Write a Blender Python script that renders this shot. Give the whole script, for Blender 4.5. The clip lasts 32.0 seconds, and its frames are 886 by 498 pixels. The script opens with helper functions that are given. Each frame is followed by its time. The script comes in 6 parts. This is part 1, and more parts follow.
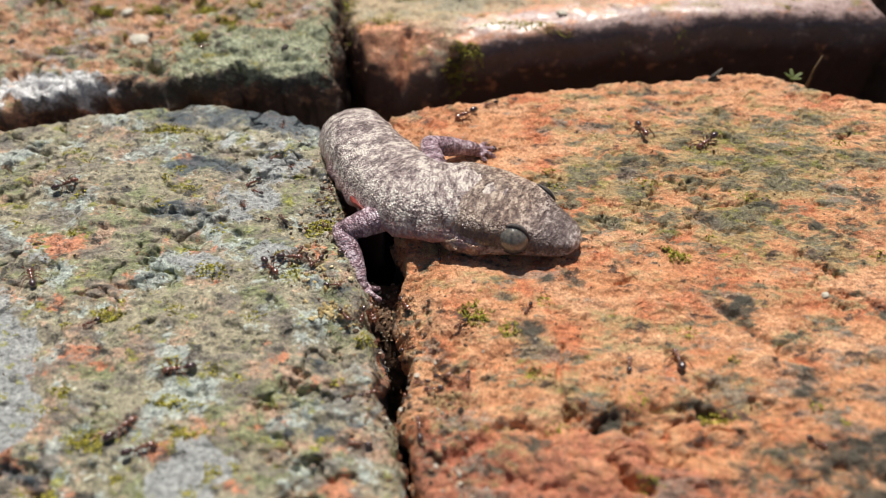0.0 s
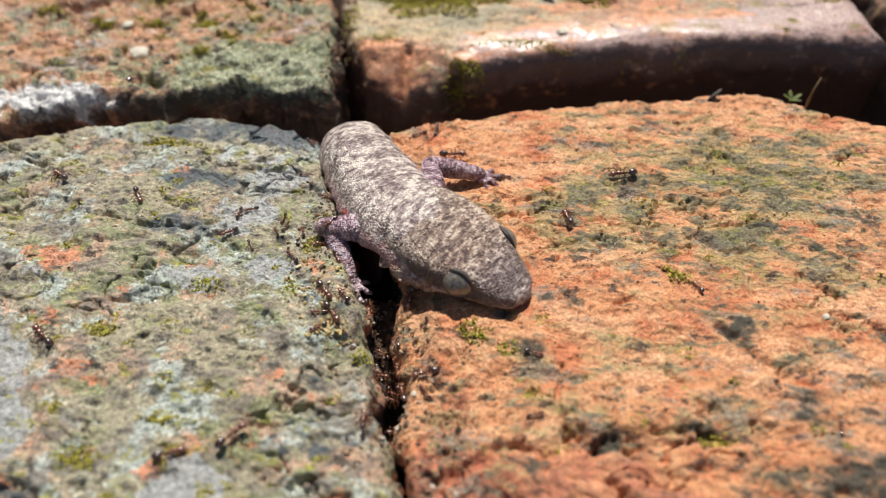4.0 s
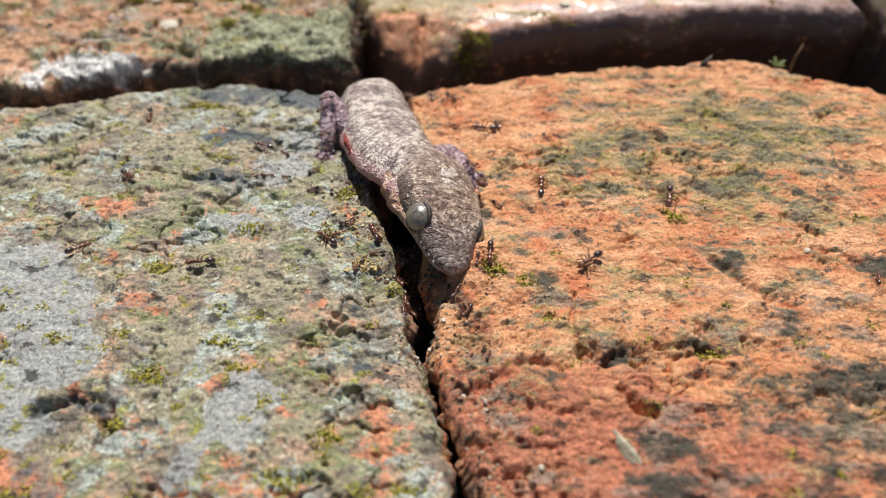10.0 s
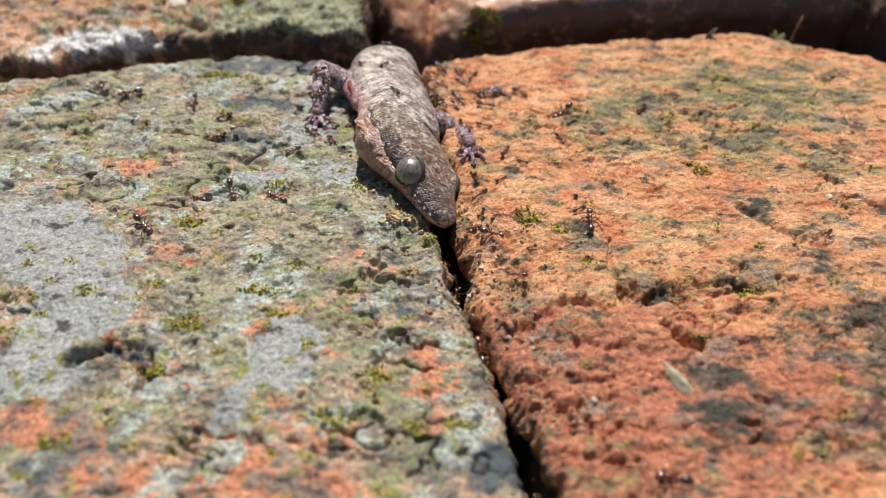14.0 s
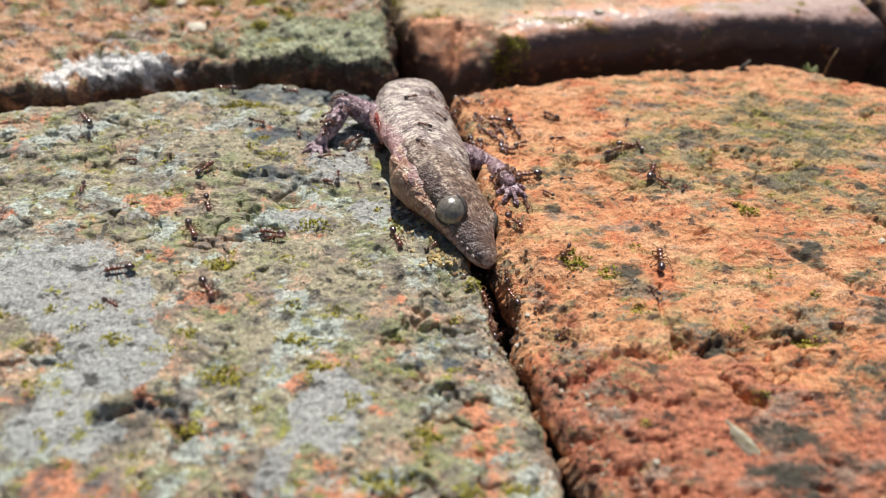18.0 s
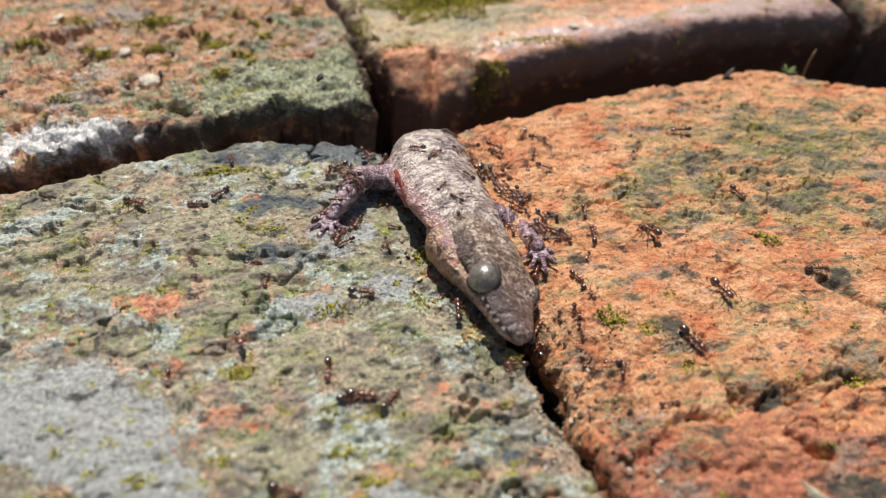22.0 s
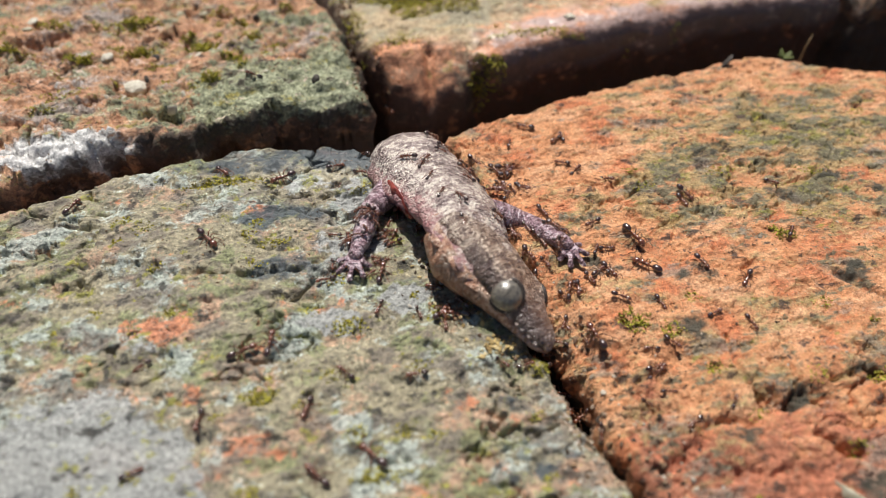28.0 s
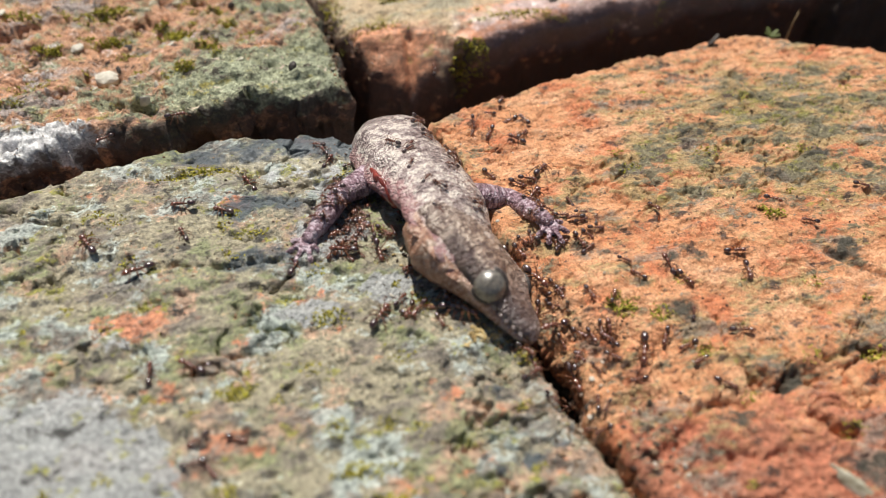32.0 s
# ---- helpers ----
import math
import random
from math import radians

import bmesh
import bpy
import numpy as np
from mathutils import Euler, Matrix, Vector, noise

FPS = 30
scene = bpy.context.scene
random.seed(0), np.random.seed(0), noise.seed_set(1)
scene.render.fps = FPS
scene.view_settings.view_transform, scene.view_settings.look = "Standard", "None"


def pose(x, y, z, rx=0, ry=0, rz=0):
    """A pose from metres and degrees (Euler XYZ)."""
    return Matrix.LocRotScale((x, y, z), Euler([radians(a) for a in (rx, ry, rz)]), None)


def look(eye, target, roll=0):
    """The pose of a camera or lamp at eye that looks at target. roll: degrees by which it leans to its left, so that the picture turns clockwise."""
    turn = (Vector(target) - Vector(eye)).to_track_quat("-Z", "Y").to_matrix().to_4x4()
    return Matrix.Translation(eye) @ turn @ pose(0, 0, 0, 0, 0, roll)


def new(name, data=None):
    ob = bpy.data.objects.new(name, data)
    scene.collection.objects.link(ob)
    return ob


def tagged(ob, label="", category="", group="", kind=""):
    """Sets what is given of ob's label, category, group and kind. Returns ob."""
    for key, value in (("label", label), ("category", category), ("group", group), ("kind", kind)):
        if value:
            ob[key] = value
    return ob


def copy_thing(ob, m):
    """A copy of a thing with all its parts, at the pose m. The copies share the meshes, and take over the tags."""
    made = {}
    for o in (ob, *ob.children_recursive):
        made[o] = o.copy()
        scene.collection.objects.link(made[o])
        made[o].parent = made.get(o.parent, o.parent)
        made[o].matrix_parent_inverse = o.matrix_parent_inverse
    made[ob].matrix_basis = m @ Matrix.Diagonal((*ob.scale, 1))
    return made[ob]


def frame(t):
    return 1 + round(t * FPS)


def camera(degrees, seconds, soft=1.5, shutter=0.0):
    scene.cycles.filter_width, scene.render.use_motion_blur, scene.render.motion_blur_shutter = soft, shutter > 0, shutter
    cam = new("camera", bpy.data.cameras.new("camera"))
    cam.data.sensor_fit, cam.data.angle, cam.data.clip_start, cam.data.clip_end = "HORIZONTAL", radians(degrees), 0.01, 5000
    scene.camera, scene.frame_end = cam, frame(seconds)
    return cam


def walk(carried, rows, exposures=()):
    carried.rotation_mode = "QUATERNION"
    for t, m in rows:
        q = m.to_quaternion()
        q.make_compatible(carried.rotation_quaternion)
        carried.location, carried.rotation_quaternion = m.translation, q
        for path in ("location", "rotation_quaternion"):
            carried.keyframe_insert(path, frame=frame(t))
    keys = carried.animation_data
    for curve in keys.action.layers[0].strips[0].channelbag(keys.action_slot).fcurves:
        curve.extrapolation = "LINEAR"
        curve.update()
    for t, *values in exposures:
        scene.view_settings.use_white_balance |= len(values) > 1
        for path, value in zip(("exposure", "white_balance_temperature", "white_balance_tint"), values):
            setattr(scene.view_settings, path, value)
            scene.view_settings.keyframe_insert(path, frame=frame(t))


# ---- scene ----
cam = camera(65.0, 32.0, soft=1.0)
cam.data.dof.use_dof, cam.data.dof.focus_distance, cam.data.dof.aperture_fstop = True, 0.096, 14.0
PATH = [
    (0, (0.00844, 0.00610, 0.07182), (0.00173, 0.06998, -0.00482), -2.50),
    (0.5, (0.00881, 0.00594, 0.07054), (0.00200, 0.07052, -0.00550), -2.18),
    (1, (0.00814, 0.00628, 0.07085), (0.00172, 0.07176, -0.00445), -1.60),
    (1.5, (0.00779, 0.00701, 0.07099), (0.00160, 0.07285, -0.00402), -1.33),
    (2, (0.00803, 0.00671, 0.07114), (0.00188, 0.07286, -0.00360), -1.37),
    (2.5, (0.00806, 0.00661, 0.07148), (0.00184, 0.07254, -0.00345), -1.31),
    (4.5, (0.00784, 0.00651, 0.07126), (0.00174, 0.07212, -0.00397), -1.30),
    (5, (0.00717, 0.00696, 0.07418), (0.00124, 0.07188, -0.00164), -1.40),
    (5.5, (0.00747, 0.00680, 0.07527), (0.00151, 0.07170, -0.00058), -1.48),
    (6, (0.00749, 0.00731, 0.07590), (0.00187, 0.07198, -0.00017), -1.40),
    (6.5, (0.00658, 0.00736, 0.07589), (0.00133, 0.07210, -0.00015), -1.32),
    (7, (0.00694, 0.00705, 0.07660), (0.00189, 0.07179, 0.00055), -1.23),
    (7.5, (0.00707, 0.00748, 0.07713), (0.00225, 0.07211, 0.00097), -1.04),
    (8, (0.00668, 0.00755, 0.07724), (0.00201, 0.07207, 0.00099), -0.86),
    (8.5, (0.00424, 0.00660, 0.07992), (0.00021, 0.07064, 0.00321), -0.55),
    (9, (0.00445, 0.00521, 0.07955), (-0.00021, 0.06931, 0.00293), -0.77),
    (9.5, (0.00553, 0.00077, 0.07746), (0.00039, 0.06513, 0.00110), -0.99),
    (10, (0.00409, -0.00510, 0.07463), (-0.00043, 0.05973, -0.00138), -0.82),
    (10.5, (0.00134, -0.01371, 0.07184), (-0.00166, 0.05227, -0.00325), -0.63),
    (11, (0.00128, -0.01548, 0.07070), (0.00059, 0.05067, -0.00430), 0.76),
    (11.5, (-0.00099, -0.01565, 0.06415), (-0.00269, 0.05232, -0.00919), -0.02),
    (12, (-0.00226, -0.01602, 0.06437), (-0.00364, 0.05208, -0.00885), 0.25),
    (12.5, (-0.00131, -0.01473, 0.06550), (-0.00199, 0.05301, -0.00807), 0.57),
    (13, (-0.00145, -0.01426, 0.06683), (-0.00217, 0.05360, -0.00662), 0.40),
    (13.5, (-0.00325, -0.01420, 0.06833), (-0.00325, 0.05365, -0.00513), 1.01),
    (14, (-0.00472, -0.01328, 0.06745), (-0.00467, 0.05478, -0.00582), 1.14),
    (14.5, (-0.00550, -0.01298, 0.06782), (-0.00542, 0.05545, -0.00510), 1.25),
    (16.5, (-0.00644, -0.01143, 0.06847), (-0.00591, 0.05755, -0.00393), 1.49),
    (17, (-0.00761, -0.01209, 0.06819), (-0.00708, 0.05698, -0.00412), 1.45),
    (17.5, (-0.00913, -0.01172, 0.06698), (-0.00835, 0.05751, -0.00518), 1.83),
    (18, (-0.01197, -0.00729, 0.06748), (-0.01023, 0.06180, -0.00479), 2.54),
    (18.5, (-0.01322, -0.00180, 0.06906), (-0.01048, 0.06780, -0.00269), 3.17),
    (19, (-0.01385, 0.00069, 0.06712), (-0.01049, 0.07143, -0.00349), 3.20),
    (19.5, (-0.01350, 0.00101, 0.06633), (-0.01017, 0.07271, -0.00330), 3.31),
    (20, (-0.01461, 0.00082, 0.06491), (-0.01088, 0.07391, -0.00324), 3.64),
    (20.5, (-0.01409, 0.00088, 0.06528), (-0.01073, 0.07422, -0.00262), 3.31),
    (21, (-0.01405, 0.00248, 0.06671), (-0.01019, 0.07565, -0.00134), 3.27),
    (21.5, (-0.01964, 0.00159, 0.06579), (-0.01273, 0.07240, -0.00449), 3.11),
    (22, (-0.02362, 0.00686, 0.07094), (-0.01196, 0.07262, -0.00349), 2.79),
    (22.5, (-0.02282, 0.00853, 0.07291), (-0.01052, 0.07337, -0.00222), 2.21),
    (23, (-0.02199, 0.00714, 0.07207), (-0.01042, 0.07167, -0.00343), 1.99),
    (23.5, (-0.01972, 0.00660, 0.07226), (-0.00916, 0.07132, -0.00324), 1.35),
    (24, (-0.01976, 0.00783, 0.07186), (-0.00916, 0.07266, -0.00353), 1.32),
    (24.5, (-0.02137, 0.00681, 0.06872), (-0.00957, 0.07136, -0.00674), 2.30),
    (26.5, (-0.02850, 0.01129, 0.07136), (-0.01274, 0.07369, -0.00517), 3.57),
    (27, (-0.02825, 0.01114, 0.07113), (-0.01301, 0.07392, -0.00520), 3.25),
    (27.5, (-0.02844, 0.01117, 0.07124), (-0.01317, 0.07406, -0.00499), 3.25),
    (28, (-0.02844, 0.01195, 0.07129), (-0.01314, 0.07500, -0.00481), 3.29),
    (28.5, (-0.03030, 0.01252, 0.07232), (-0.01406, 0.07496, -0.00409), 3.66),
    (29, (-0.03014, 0.01242, 0.07141), (-0.01367, 0.07458, -0.00517), 3.44),
    (29.5, (-0.02844, 0.01315, 0.06996), (-0.01205, 0.07500, -0.00689), 2.92),
    (30, (-0.02752, 0.01312, 0.07019), (-0.01137, 0.07492, -0.00675), 2.77),
    (30.5, (-0.02762, 0.01275, 0.06963), (-0.01152, 0.07473, -0.00718), 2.80),
    (31, (-0.02693, 0.01262, 0.06936), (-0.01080, 0.07459, -0.00745), 2.83),
    (31.5, (-0.02702, 0.01315, 0.06998), (-0.01087, 0.07485, -0.00704), 2.90),
    (32, (-0.02689, 0.01256, 0.06893), (-0.01069, 0.07473, -0.00771), 2.70),
]
EXPOSURES = [(0, 0.15), (2, 0.21), (5, 0.27), (9, 0.24), (13, 0.22), (18, 0.27), (20, 0.15), (22, 0.16), (24, 0.1), (28, 0.14), (29, 0.17), (30.5, 0.27), (32, 0.24)]
walk(cam, [(t, look(eye, target, roll)) for t, eye, target, roll in PATH], EXPOSURES)

# ---- world and sun ----
SUN_ELEVATION, SUN_AZIMUTH = 61.0, -4.0      # degrees above the bricks; from straight ahead towards +x
world = bpy.data.worlds.new("open_sky")
scene.world = world
world.use_nodes = True
wn = world.node_tree.nodes
sky = wn.new("ShaderNodeTexSky")
sky.sky_type, sky.sun_disc = "NISHITA", False
sky.sun_elevation, sky.sun_rotation = radians(SUN_ELEVATION), radians(SUN_AZIMUTH)
world.node_tree.links.new(sky.outputs[0], wn["Background"].inputs[0])
wn["Background"].inputs[1].default_value = 0.047
sun = new("sun", bpy.data.lights.new("sun", "SUN"))
sun.data.energy, sun.data.angle, sun.data.color = 5.0, radians(0.53), (1.0, 0.955, 0.88)
sun_way = Vector((math.sin(radians(SUN_AZIMUTH)) * math.cos(radians(SUN_ELEVATION)),
                  math.cos(radians(SUN_AZIMUTH)) * math.cos(radians(SUN_ELEVATION)), math.sin(radians(SUN_ELEVATION))))
sun.matrix_world = look(sun_way * 2, (0, 0, 0))
MM = 0.001


# ---- materials ----
def material(name):
    m = bpy.data.materials.new(name)
    m.use_nodes = True
    return m, m.node_tree.nodes, m.node_tree.links, m.node_tree.nodes["Principled BSDF"]


def noise_node(nodes, links, vector, scale, detail=4.0, rough=0.6, stretch=(1, 1, 1)):
    mp = nodes.new("ShaderNodeMapping")
    mp.inputs["Scale"].default_value = [scale * s for s in stretch]
    n = nodes.new("ShaderNodeTexNoise")
    n.inputs["Scale"].default_value, n.inputs["Detail"].default_value, n.inputs["Roughness"].default_value = 1.0, detail, rough
    links.new(vector, mp.inputs[0])
    links.new(mp.outputs[0], n.inputs["Vector"])
    return n.outputs["Fac"]


def ramp(nodes, links, fac, stops):
    r = nodes.new("ShaderNodeValToRGB")
    while len(r.color_ramp.elements) < len(stops):
        r.color_ramp.elements.new(0.5)
    for e, (p, c) in zip(r.color_ramp.elements, stops):
        e.position, e.color = p, (*c, 1) if len(c) == 3 else c
    links.new(fac, r.inputs[0])
    return r.outputs[0]


def grey(v):
    return (v, v, v)


def mix(nodes, links, fac, a, b, blend="MIX"):
    m = nodes.new("ShaderNodeMix")
    m.data_type, m.blend_type = "RGBA", blend
    for socket, value in ((m.inputs[0], fac), (m.inputs[6], a), (m.inputs[7], b)):
        if isinstance(value, (int, float)):
            socket.default_value = value
        elif isinstance(value, tuple):
            socket.default_value = (*value, 1)
        else:
            links.new(value, socket)
    return m.outputs[2]


def maths(nodes, links, op, a, b=0.0):
    m = nodes.new("ShaderNodeMath")
    m.operation = op
    for socket, value in zip(m.inputs, (a, b)):
        if isinstance(value, (int, float)):
            socket.default_value = value
        else:
            links.new(value, socket)
    return m.outputs[0]


def bump(nodes, links, bsdf, height, distance, strength=1.0):
    b = nodes.new("ShaderNodeBump")
    b.inputs["Distance"].default_value, b.inputs["Strength"].default_value = distance, strength
    links.new(height, b.inputs["Height"])
    links.new(b.outputs[0], bsdf.inputs["Normal"])


def brick_material(name, base, patches, spots, rough=(0.72, 0.95), relief=0.0009):
    """Weathered clay. base: three clay colours. patches: (colour, second colour, size in mm, stretch, from, to, amount,
    mask, gain);
    a mask stored on the mesh (0 lichen, 1 pale crust and painted sheen, 2 grime and painted shade) says where a patch
    is thick; the fourth mask is bare gloss."""
    m, n, l, b = material(name)
    pos = n.new("ShaderNodeTexCoord").outputs["Object"]
    at = n.new("ShaderNodeAttribute")
    at.attribute_name = "cover"
    sep = n.new("ShaderNodeSeparateColor")
    l.new(at.outputs["Color"], sep.inputs[0])
    mid = noise_node(n, l, pos, 430, 6, 0.7, (0.75, 1, 1))
    fine = noise_node(n, l, pos, 1900, 4, 0.65)
    grain = noise_node(n, l, pos, 5200, 2, 0.6)
    col = ramp(n, l, mid, [(0.32, base[0]), (0.50, base[1]), (0.68, base[2])])
    for k, (colour, second, size, stretch, low, high, amount, mask, gain) in enumerate(patches):
        shift = n.new("ShaderNodeMapping")
        shift.inputs["Location"].default_value = (0.37 * k + 0.1, 0.21 * k, 0.05 * k)
        l.new(pos, shift.inputs[0])
        f = noise_node(n, l, shift.outputs[0], 1000 / size, 6, 0.68, stretch)
        if mask is not None:
            f = maths(n, l, "ADD", f, maths(n, l, "MULTIPLY", maths(n, l, "SUBTRACT", sep.outputs[mask], 0.5), gain))
        f = maths(n, l, "ADD", f, maths(n, l, "MULTIPLY", maths(n, l, "SUBTRACT", fine, 0.5), 0.22))
        inner = ramp(n, l, fine, [(0.32, second), (0.62, colour)])
        col = mix(n, l, ramp(n, l, f, [(low, grey(0)), (high, grey(amount))]), col, inner)
    # the dark mask: grime, and shade painted on rims and side walls
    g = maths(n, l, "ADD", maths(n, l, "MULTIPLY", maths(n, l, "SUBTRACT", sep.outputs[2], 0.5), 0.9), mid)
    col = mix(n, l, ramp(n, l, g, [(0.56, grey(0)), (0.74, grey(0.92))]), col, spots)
    speck = ramp(n, l, maths(n, l, "ADD", maths(n, l, "MULTIPLY", fine, 0.55), maths(n, l, "MULTIPLY", grain, 0.45)),
                 [(0.36, grey(0.34)), (0.445, grey(0.9)), (0.56, grey(1.1)), (0.66, grey(1.9))])
    col = mix(n, l, 0.82, col, speck, "MULTIPLY")
    l.new(col, b.inputs["Base Color"])
    rg = ramp(n, l, fine, [(0.3, grey(rough[0])), (0.7, grey(rough[1]))])
    # wet grains that glint
    rg = mix(n, l, ramp(n, l, grain, [(0.63, grey(0)), (0.67, grey(1))]), rg, grey(0.22))
    rg = mix(n, l, at.outputs["Alpha"], rg, grey(0.42))
    l.new(maths(n, l, "MULTIPLY", at.outputs["Alpha"], 0.8), b.inputs["Coat Weight"])
    b.inputs["Coat Roughness"].default_value = 0.40
    l.new(rg, b.inputs["Roughness"])
    b.inputs["Specular IOR Level"].default_value = 0.5
    h = maths(n, l, "ADD", maths(n, l, "MULTIPLY", mid, 1.2), maths(n, l, "MULTIPLY", fine, 0.42))
    h = maths(n, l, "ADD", h, maths(n, l, "MULTIPLY", grain, 0.10))
    h = maths(n, l, "MULTIPLY", h, maths(n, l, "SUBTRACT", 1.0, maths(n, l, "MULTIPLY", at.outputs["Alpha"], 0.88)))
    bump(n, l, b, h, relief, 1.0)
    return m


LAID = (0.55, 1.2, 1)
MEADOW = (0.8, 1.0, 1)
M_BRICK_L = brick_material("lichened_brick", ((0.12, 0.085, 0.05), (0.29, 0.18, 0.11), (0.50, 0.23, 0.12)), [
    ((0.42, 0.375, 0.255), (0.225, 0.205, 0.14), 6.0, MEADOW, 0.36, 0.46, 0.95, 0, 0.55),
    ((0.58, 0.37, 0.25), (0.37, 0.225, 0.15), 8.0, MEADOW, 0.458, 0.510, 0.85, 0, -0.25),
    ((0.29, 0.315, 0.155), (0.145, 0.16, 0.075), 7.0, MEADOW, 0.53, 0.58, 0.85, None, 0),
    ((0.50, 0.55, 0.50), (0.27, 0.31, 0.285), 6.5, MEADOW, 0.53, 0.57, 0.85, None, 0),
    ((0.64, 0.265, 0.14), (0.45, 0.165, 0.085), 4.6, MEADOW, 0.52, 0.565, 0.95, 0, -0.34),
    ((0.24, 0.20, 0.16), (0.11, 0.095, 0.08), 4.2, MEADOW, 0.53, 0.585, 0.85, None, 0),
    ((0.40, 0.405, 0.39), (0.26, 0.265, 0.255), 5.0, MEADOW, 0.55, 0.60, 0.96, 1, 0.8),
    ((0.29, 0.28, 0.035), (0.15, 0.15, 0.02), 2.6, MEADOW, 0.595, 0.64, 0.85, None, 0),
    ((0.055, 0.05, 0.042), (0.022, 0.02, 0.018), 2.4, MEADOW, 0.575, 0.625, 0.9, None, 0)], (0.07, 0.088, 0.102), (0.4, 0.75), 0.0008)
M_BRICK_R = brick_material("orange_brick", ((0.38, 0.145, 0.065), (0.63, 0.29, 0.135), (0.73, 0.41, 0.22)), [
    ((0.74, 0.44, 0.26), (0.62, 0.30, 0.15), 6.0, LAID, 0.50, 0.60, 0.7, None, 0),
    ((0.62, 0.20, 0.085), (0.42, 0.12, 0.055), 7.0, (0.8, 1, 1), 0.52, 0.60, 0.75, None, 0),
    ((0.50, 0.18, 0.105), (0.32, 0.105, 0.06), 6.0, (0.8, 1, 1), 0.52, 0.66, 0.85, 1, 0.8),
    ((0.42, 0.33, 0.15), (0.22, 0.18, 0.08), 3.4, LAID, 0.52, 0.62, 0.75, 0, 0.5),
    ((0.20, 0.185, 0.115), (0.075, 0.07, 0.045), 2.9, LAID, 0.562, 0.62, 0.9, 0, 0.35),
    ((0.26, 0.24, 0.05), (0.14, 0.13, 0.03), 2.2, LAID, 0.63, 0.70, 0.8, 0, 0.3),
    ((0.30, 0.25, 0.20), (0.15, 0.12, 0.095), 4.6, LAID, 0.55, 0.62, 0.7, 2, 0.35),
    ((0.10, 0.06, 0.045), (0.035, 0.024, 0.02), 2.2, (0.7, 1.2, 1), 0.565, 0.62, 0.9, 2, 0.25)], (0.062, 0.058, 0.042))
M_BRICK_BL = brick_material("brown_mossy_brick", ((0.24, 0.125, 0.07), (0.53, 0.28, 0.155), (0.66, 0.39, 0.24)), [
    ((0.64, 0.34, 0.20), (0.44, 0.21, 0.12), 8.0, (0.7, 1, 1), 0.48, 0.60, 0.7, None, 0),
    ((0.36, 0.34, 0.33), (0.20, 0.18, 0.17), 7.0, LAID, 0.53, 0.61, 0.8, None, 0),
    ((0.34, 0.36, 0.22), (0.10, 0.115, 0.07), 4.0, (0.8, 1, 1), 0.45, 0.55, 0.95, 0, 0.7),
    ((0.42, 0.44, 0.30), (0.22, 0.24, 0.14), 2.2, (1, 1, 1), 0.60, 0.66, 0.8, 0, 0.5),
    ((0.36, 0.30, 0.05), (0.18, 0.14, 0.03), 2.6, LAID, 0.58, 0.66, 0.8, None, 0),
    ((0.66, 0.65, 0.64), (0.42, 0.42, 0.42), 5.0, (0.8, 1, 1), 0.54, 0.64, 0.95, 1, 0.8),
    ((0.70, 0.55, 0.46), (0.50, 0.34, 0.25), 2.4, LAID, 0.60, 0.65, 0.8, None, 0),
    ((0.07, 0.045, 0.035), (0.03, 0.022, 0.018), 2.6, LAID, 0.58, 0.63, 0.9, None, 0)], (0.05, 0.035, 0.028), (0.6, 0.9))
M_BRICK_BR = brick_material("glazed_brown_brick", ((0.24, 0.12, 0.07), (0.46, 0.24, 0.14), (0.62, 0.36, 0.23)), [
    ((0.53, 0.42, 0.26), (0.40, 0.30, 0.17), 8.0, LAID, 0.40, 0.56, 0.85, 0, 0.7),
    ((0.36, 0.34, 0.24), (0.25, 0.23, 0.16), 6.0, LAID, 0.50, 0.60, 0.75, 0, 0.3),
    ((0.70, 0.32, 0.17), (0.56, 0.23, 0.11), 6.0, LAID, 0.54, 0.61, 0.85, 0, -0.5),
    # pale crust; along the lip this colour stands in for the sheen
    ((0.46, 0.36, 0.34), (0.34, 0.24, 0.22), 7.0, LAID, 0.54, 0.66, 0.85, 1, 0.8),
    ((0.30, 0.24, 0.04), (0.16, 0.12, 0.03), 4.0, LAID, 0.58, 0.66, 0.75, None, 0),
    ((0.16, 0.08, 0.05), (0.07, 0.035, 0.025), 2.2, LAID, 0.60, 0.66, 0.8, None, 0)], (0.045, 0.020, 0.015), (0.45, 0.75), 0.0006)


def soil_material():
    m, n, l, b = material("shade_dark_soil")
    pos = n.new("ShaderNodeTexCoord").outputs["Object"]
    f = noise_node(n, l, pos, 900, 6, 0.7)
    # near black: the deep joint's shade is put into the soil's colour
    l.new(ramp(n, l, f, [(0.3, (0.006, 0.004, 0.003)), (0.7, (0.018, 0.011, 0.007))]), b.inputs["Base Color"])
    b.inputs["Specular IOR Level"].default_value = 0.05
    b.inputs["Roughness"].default_value = 0.95
    bump(n, l, b, f, 0.001)
    return m


def moss_material():
    m, n, l, b = material("moss")
    pos = n.new("ShaderNodeTexCoord").outputs["Object"]
    g = n.new("ShaderNodeNewGeometry")
    f = noise_node(n, l, pos, 700, 3)
    c = ramp(n, l, g.outputs["Random Per Island"], [(0.0, (0.17, 0.13, 0.025)), (0.35, (0.27, 0.25, 0.03)), (0.7, (0.44, 0.41, 0.045)), (1.0, (0.62, 0.53, 0.12))])
    l.new(mix(n, l, 0.6, c, ramp(n, l, f, [(0.3, (0.5, 0.45, 0.3)), (0.7, (1.2, 1.2, 1.0))]), "MULTIPLY"), b.inputs["Base Color"])
    b.inputs["Roughness"].default_value = 0.8
    return m


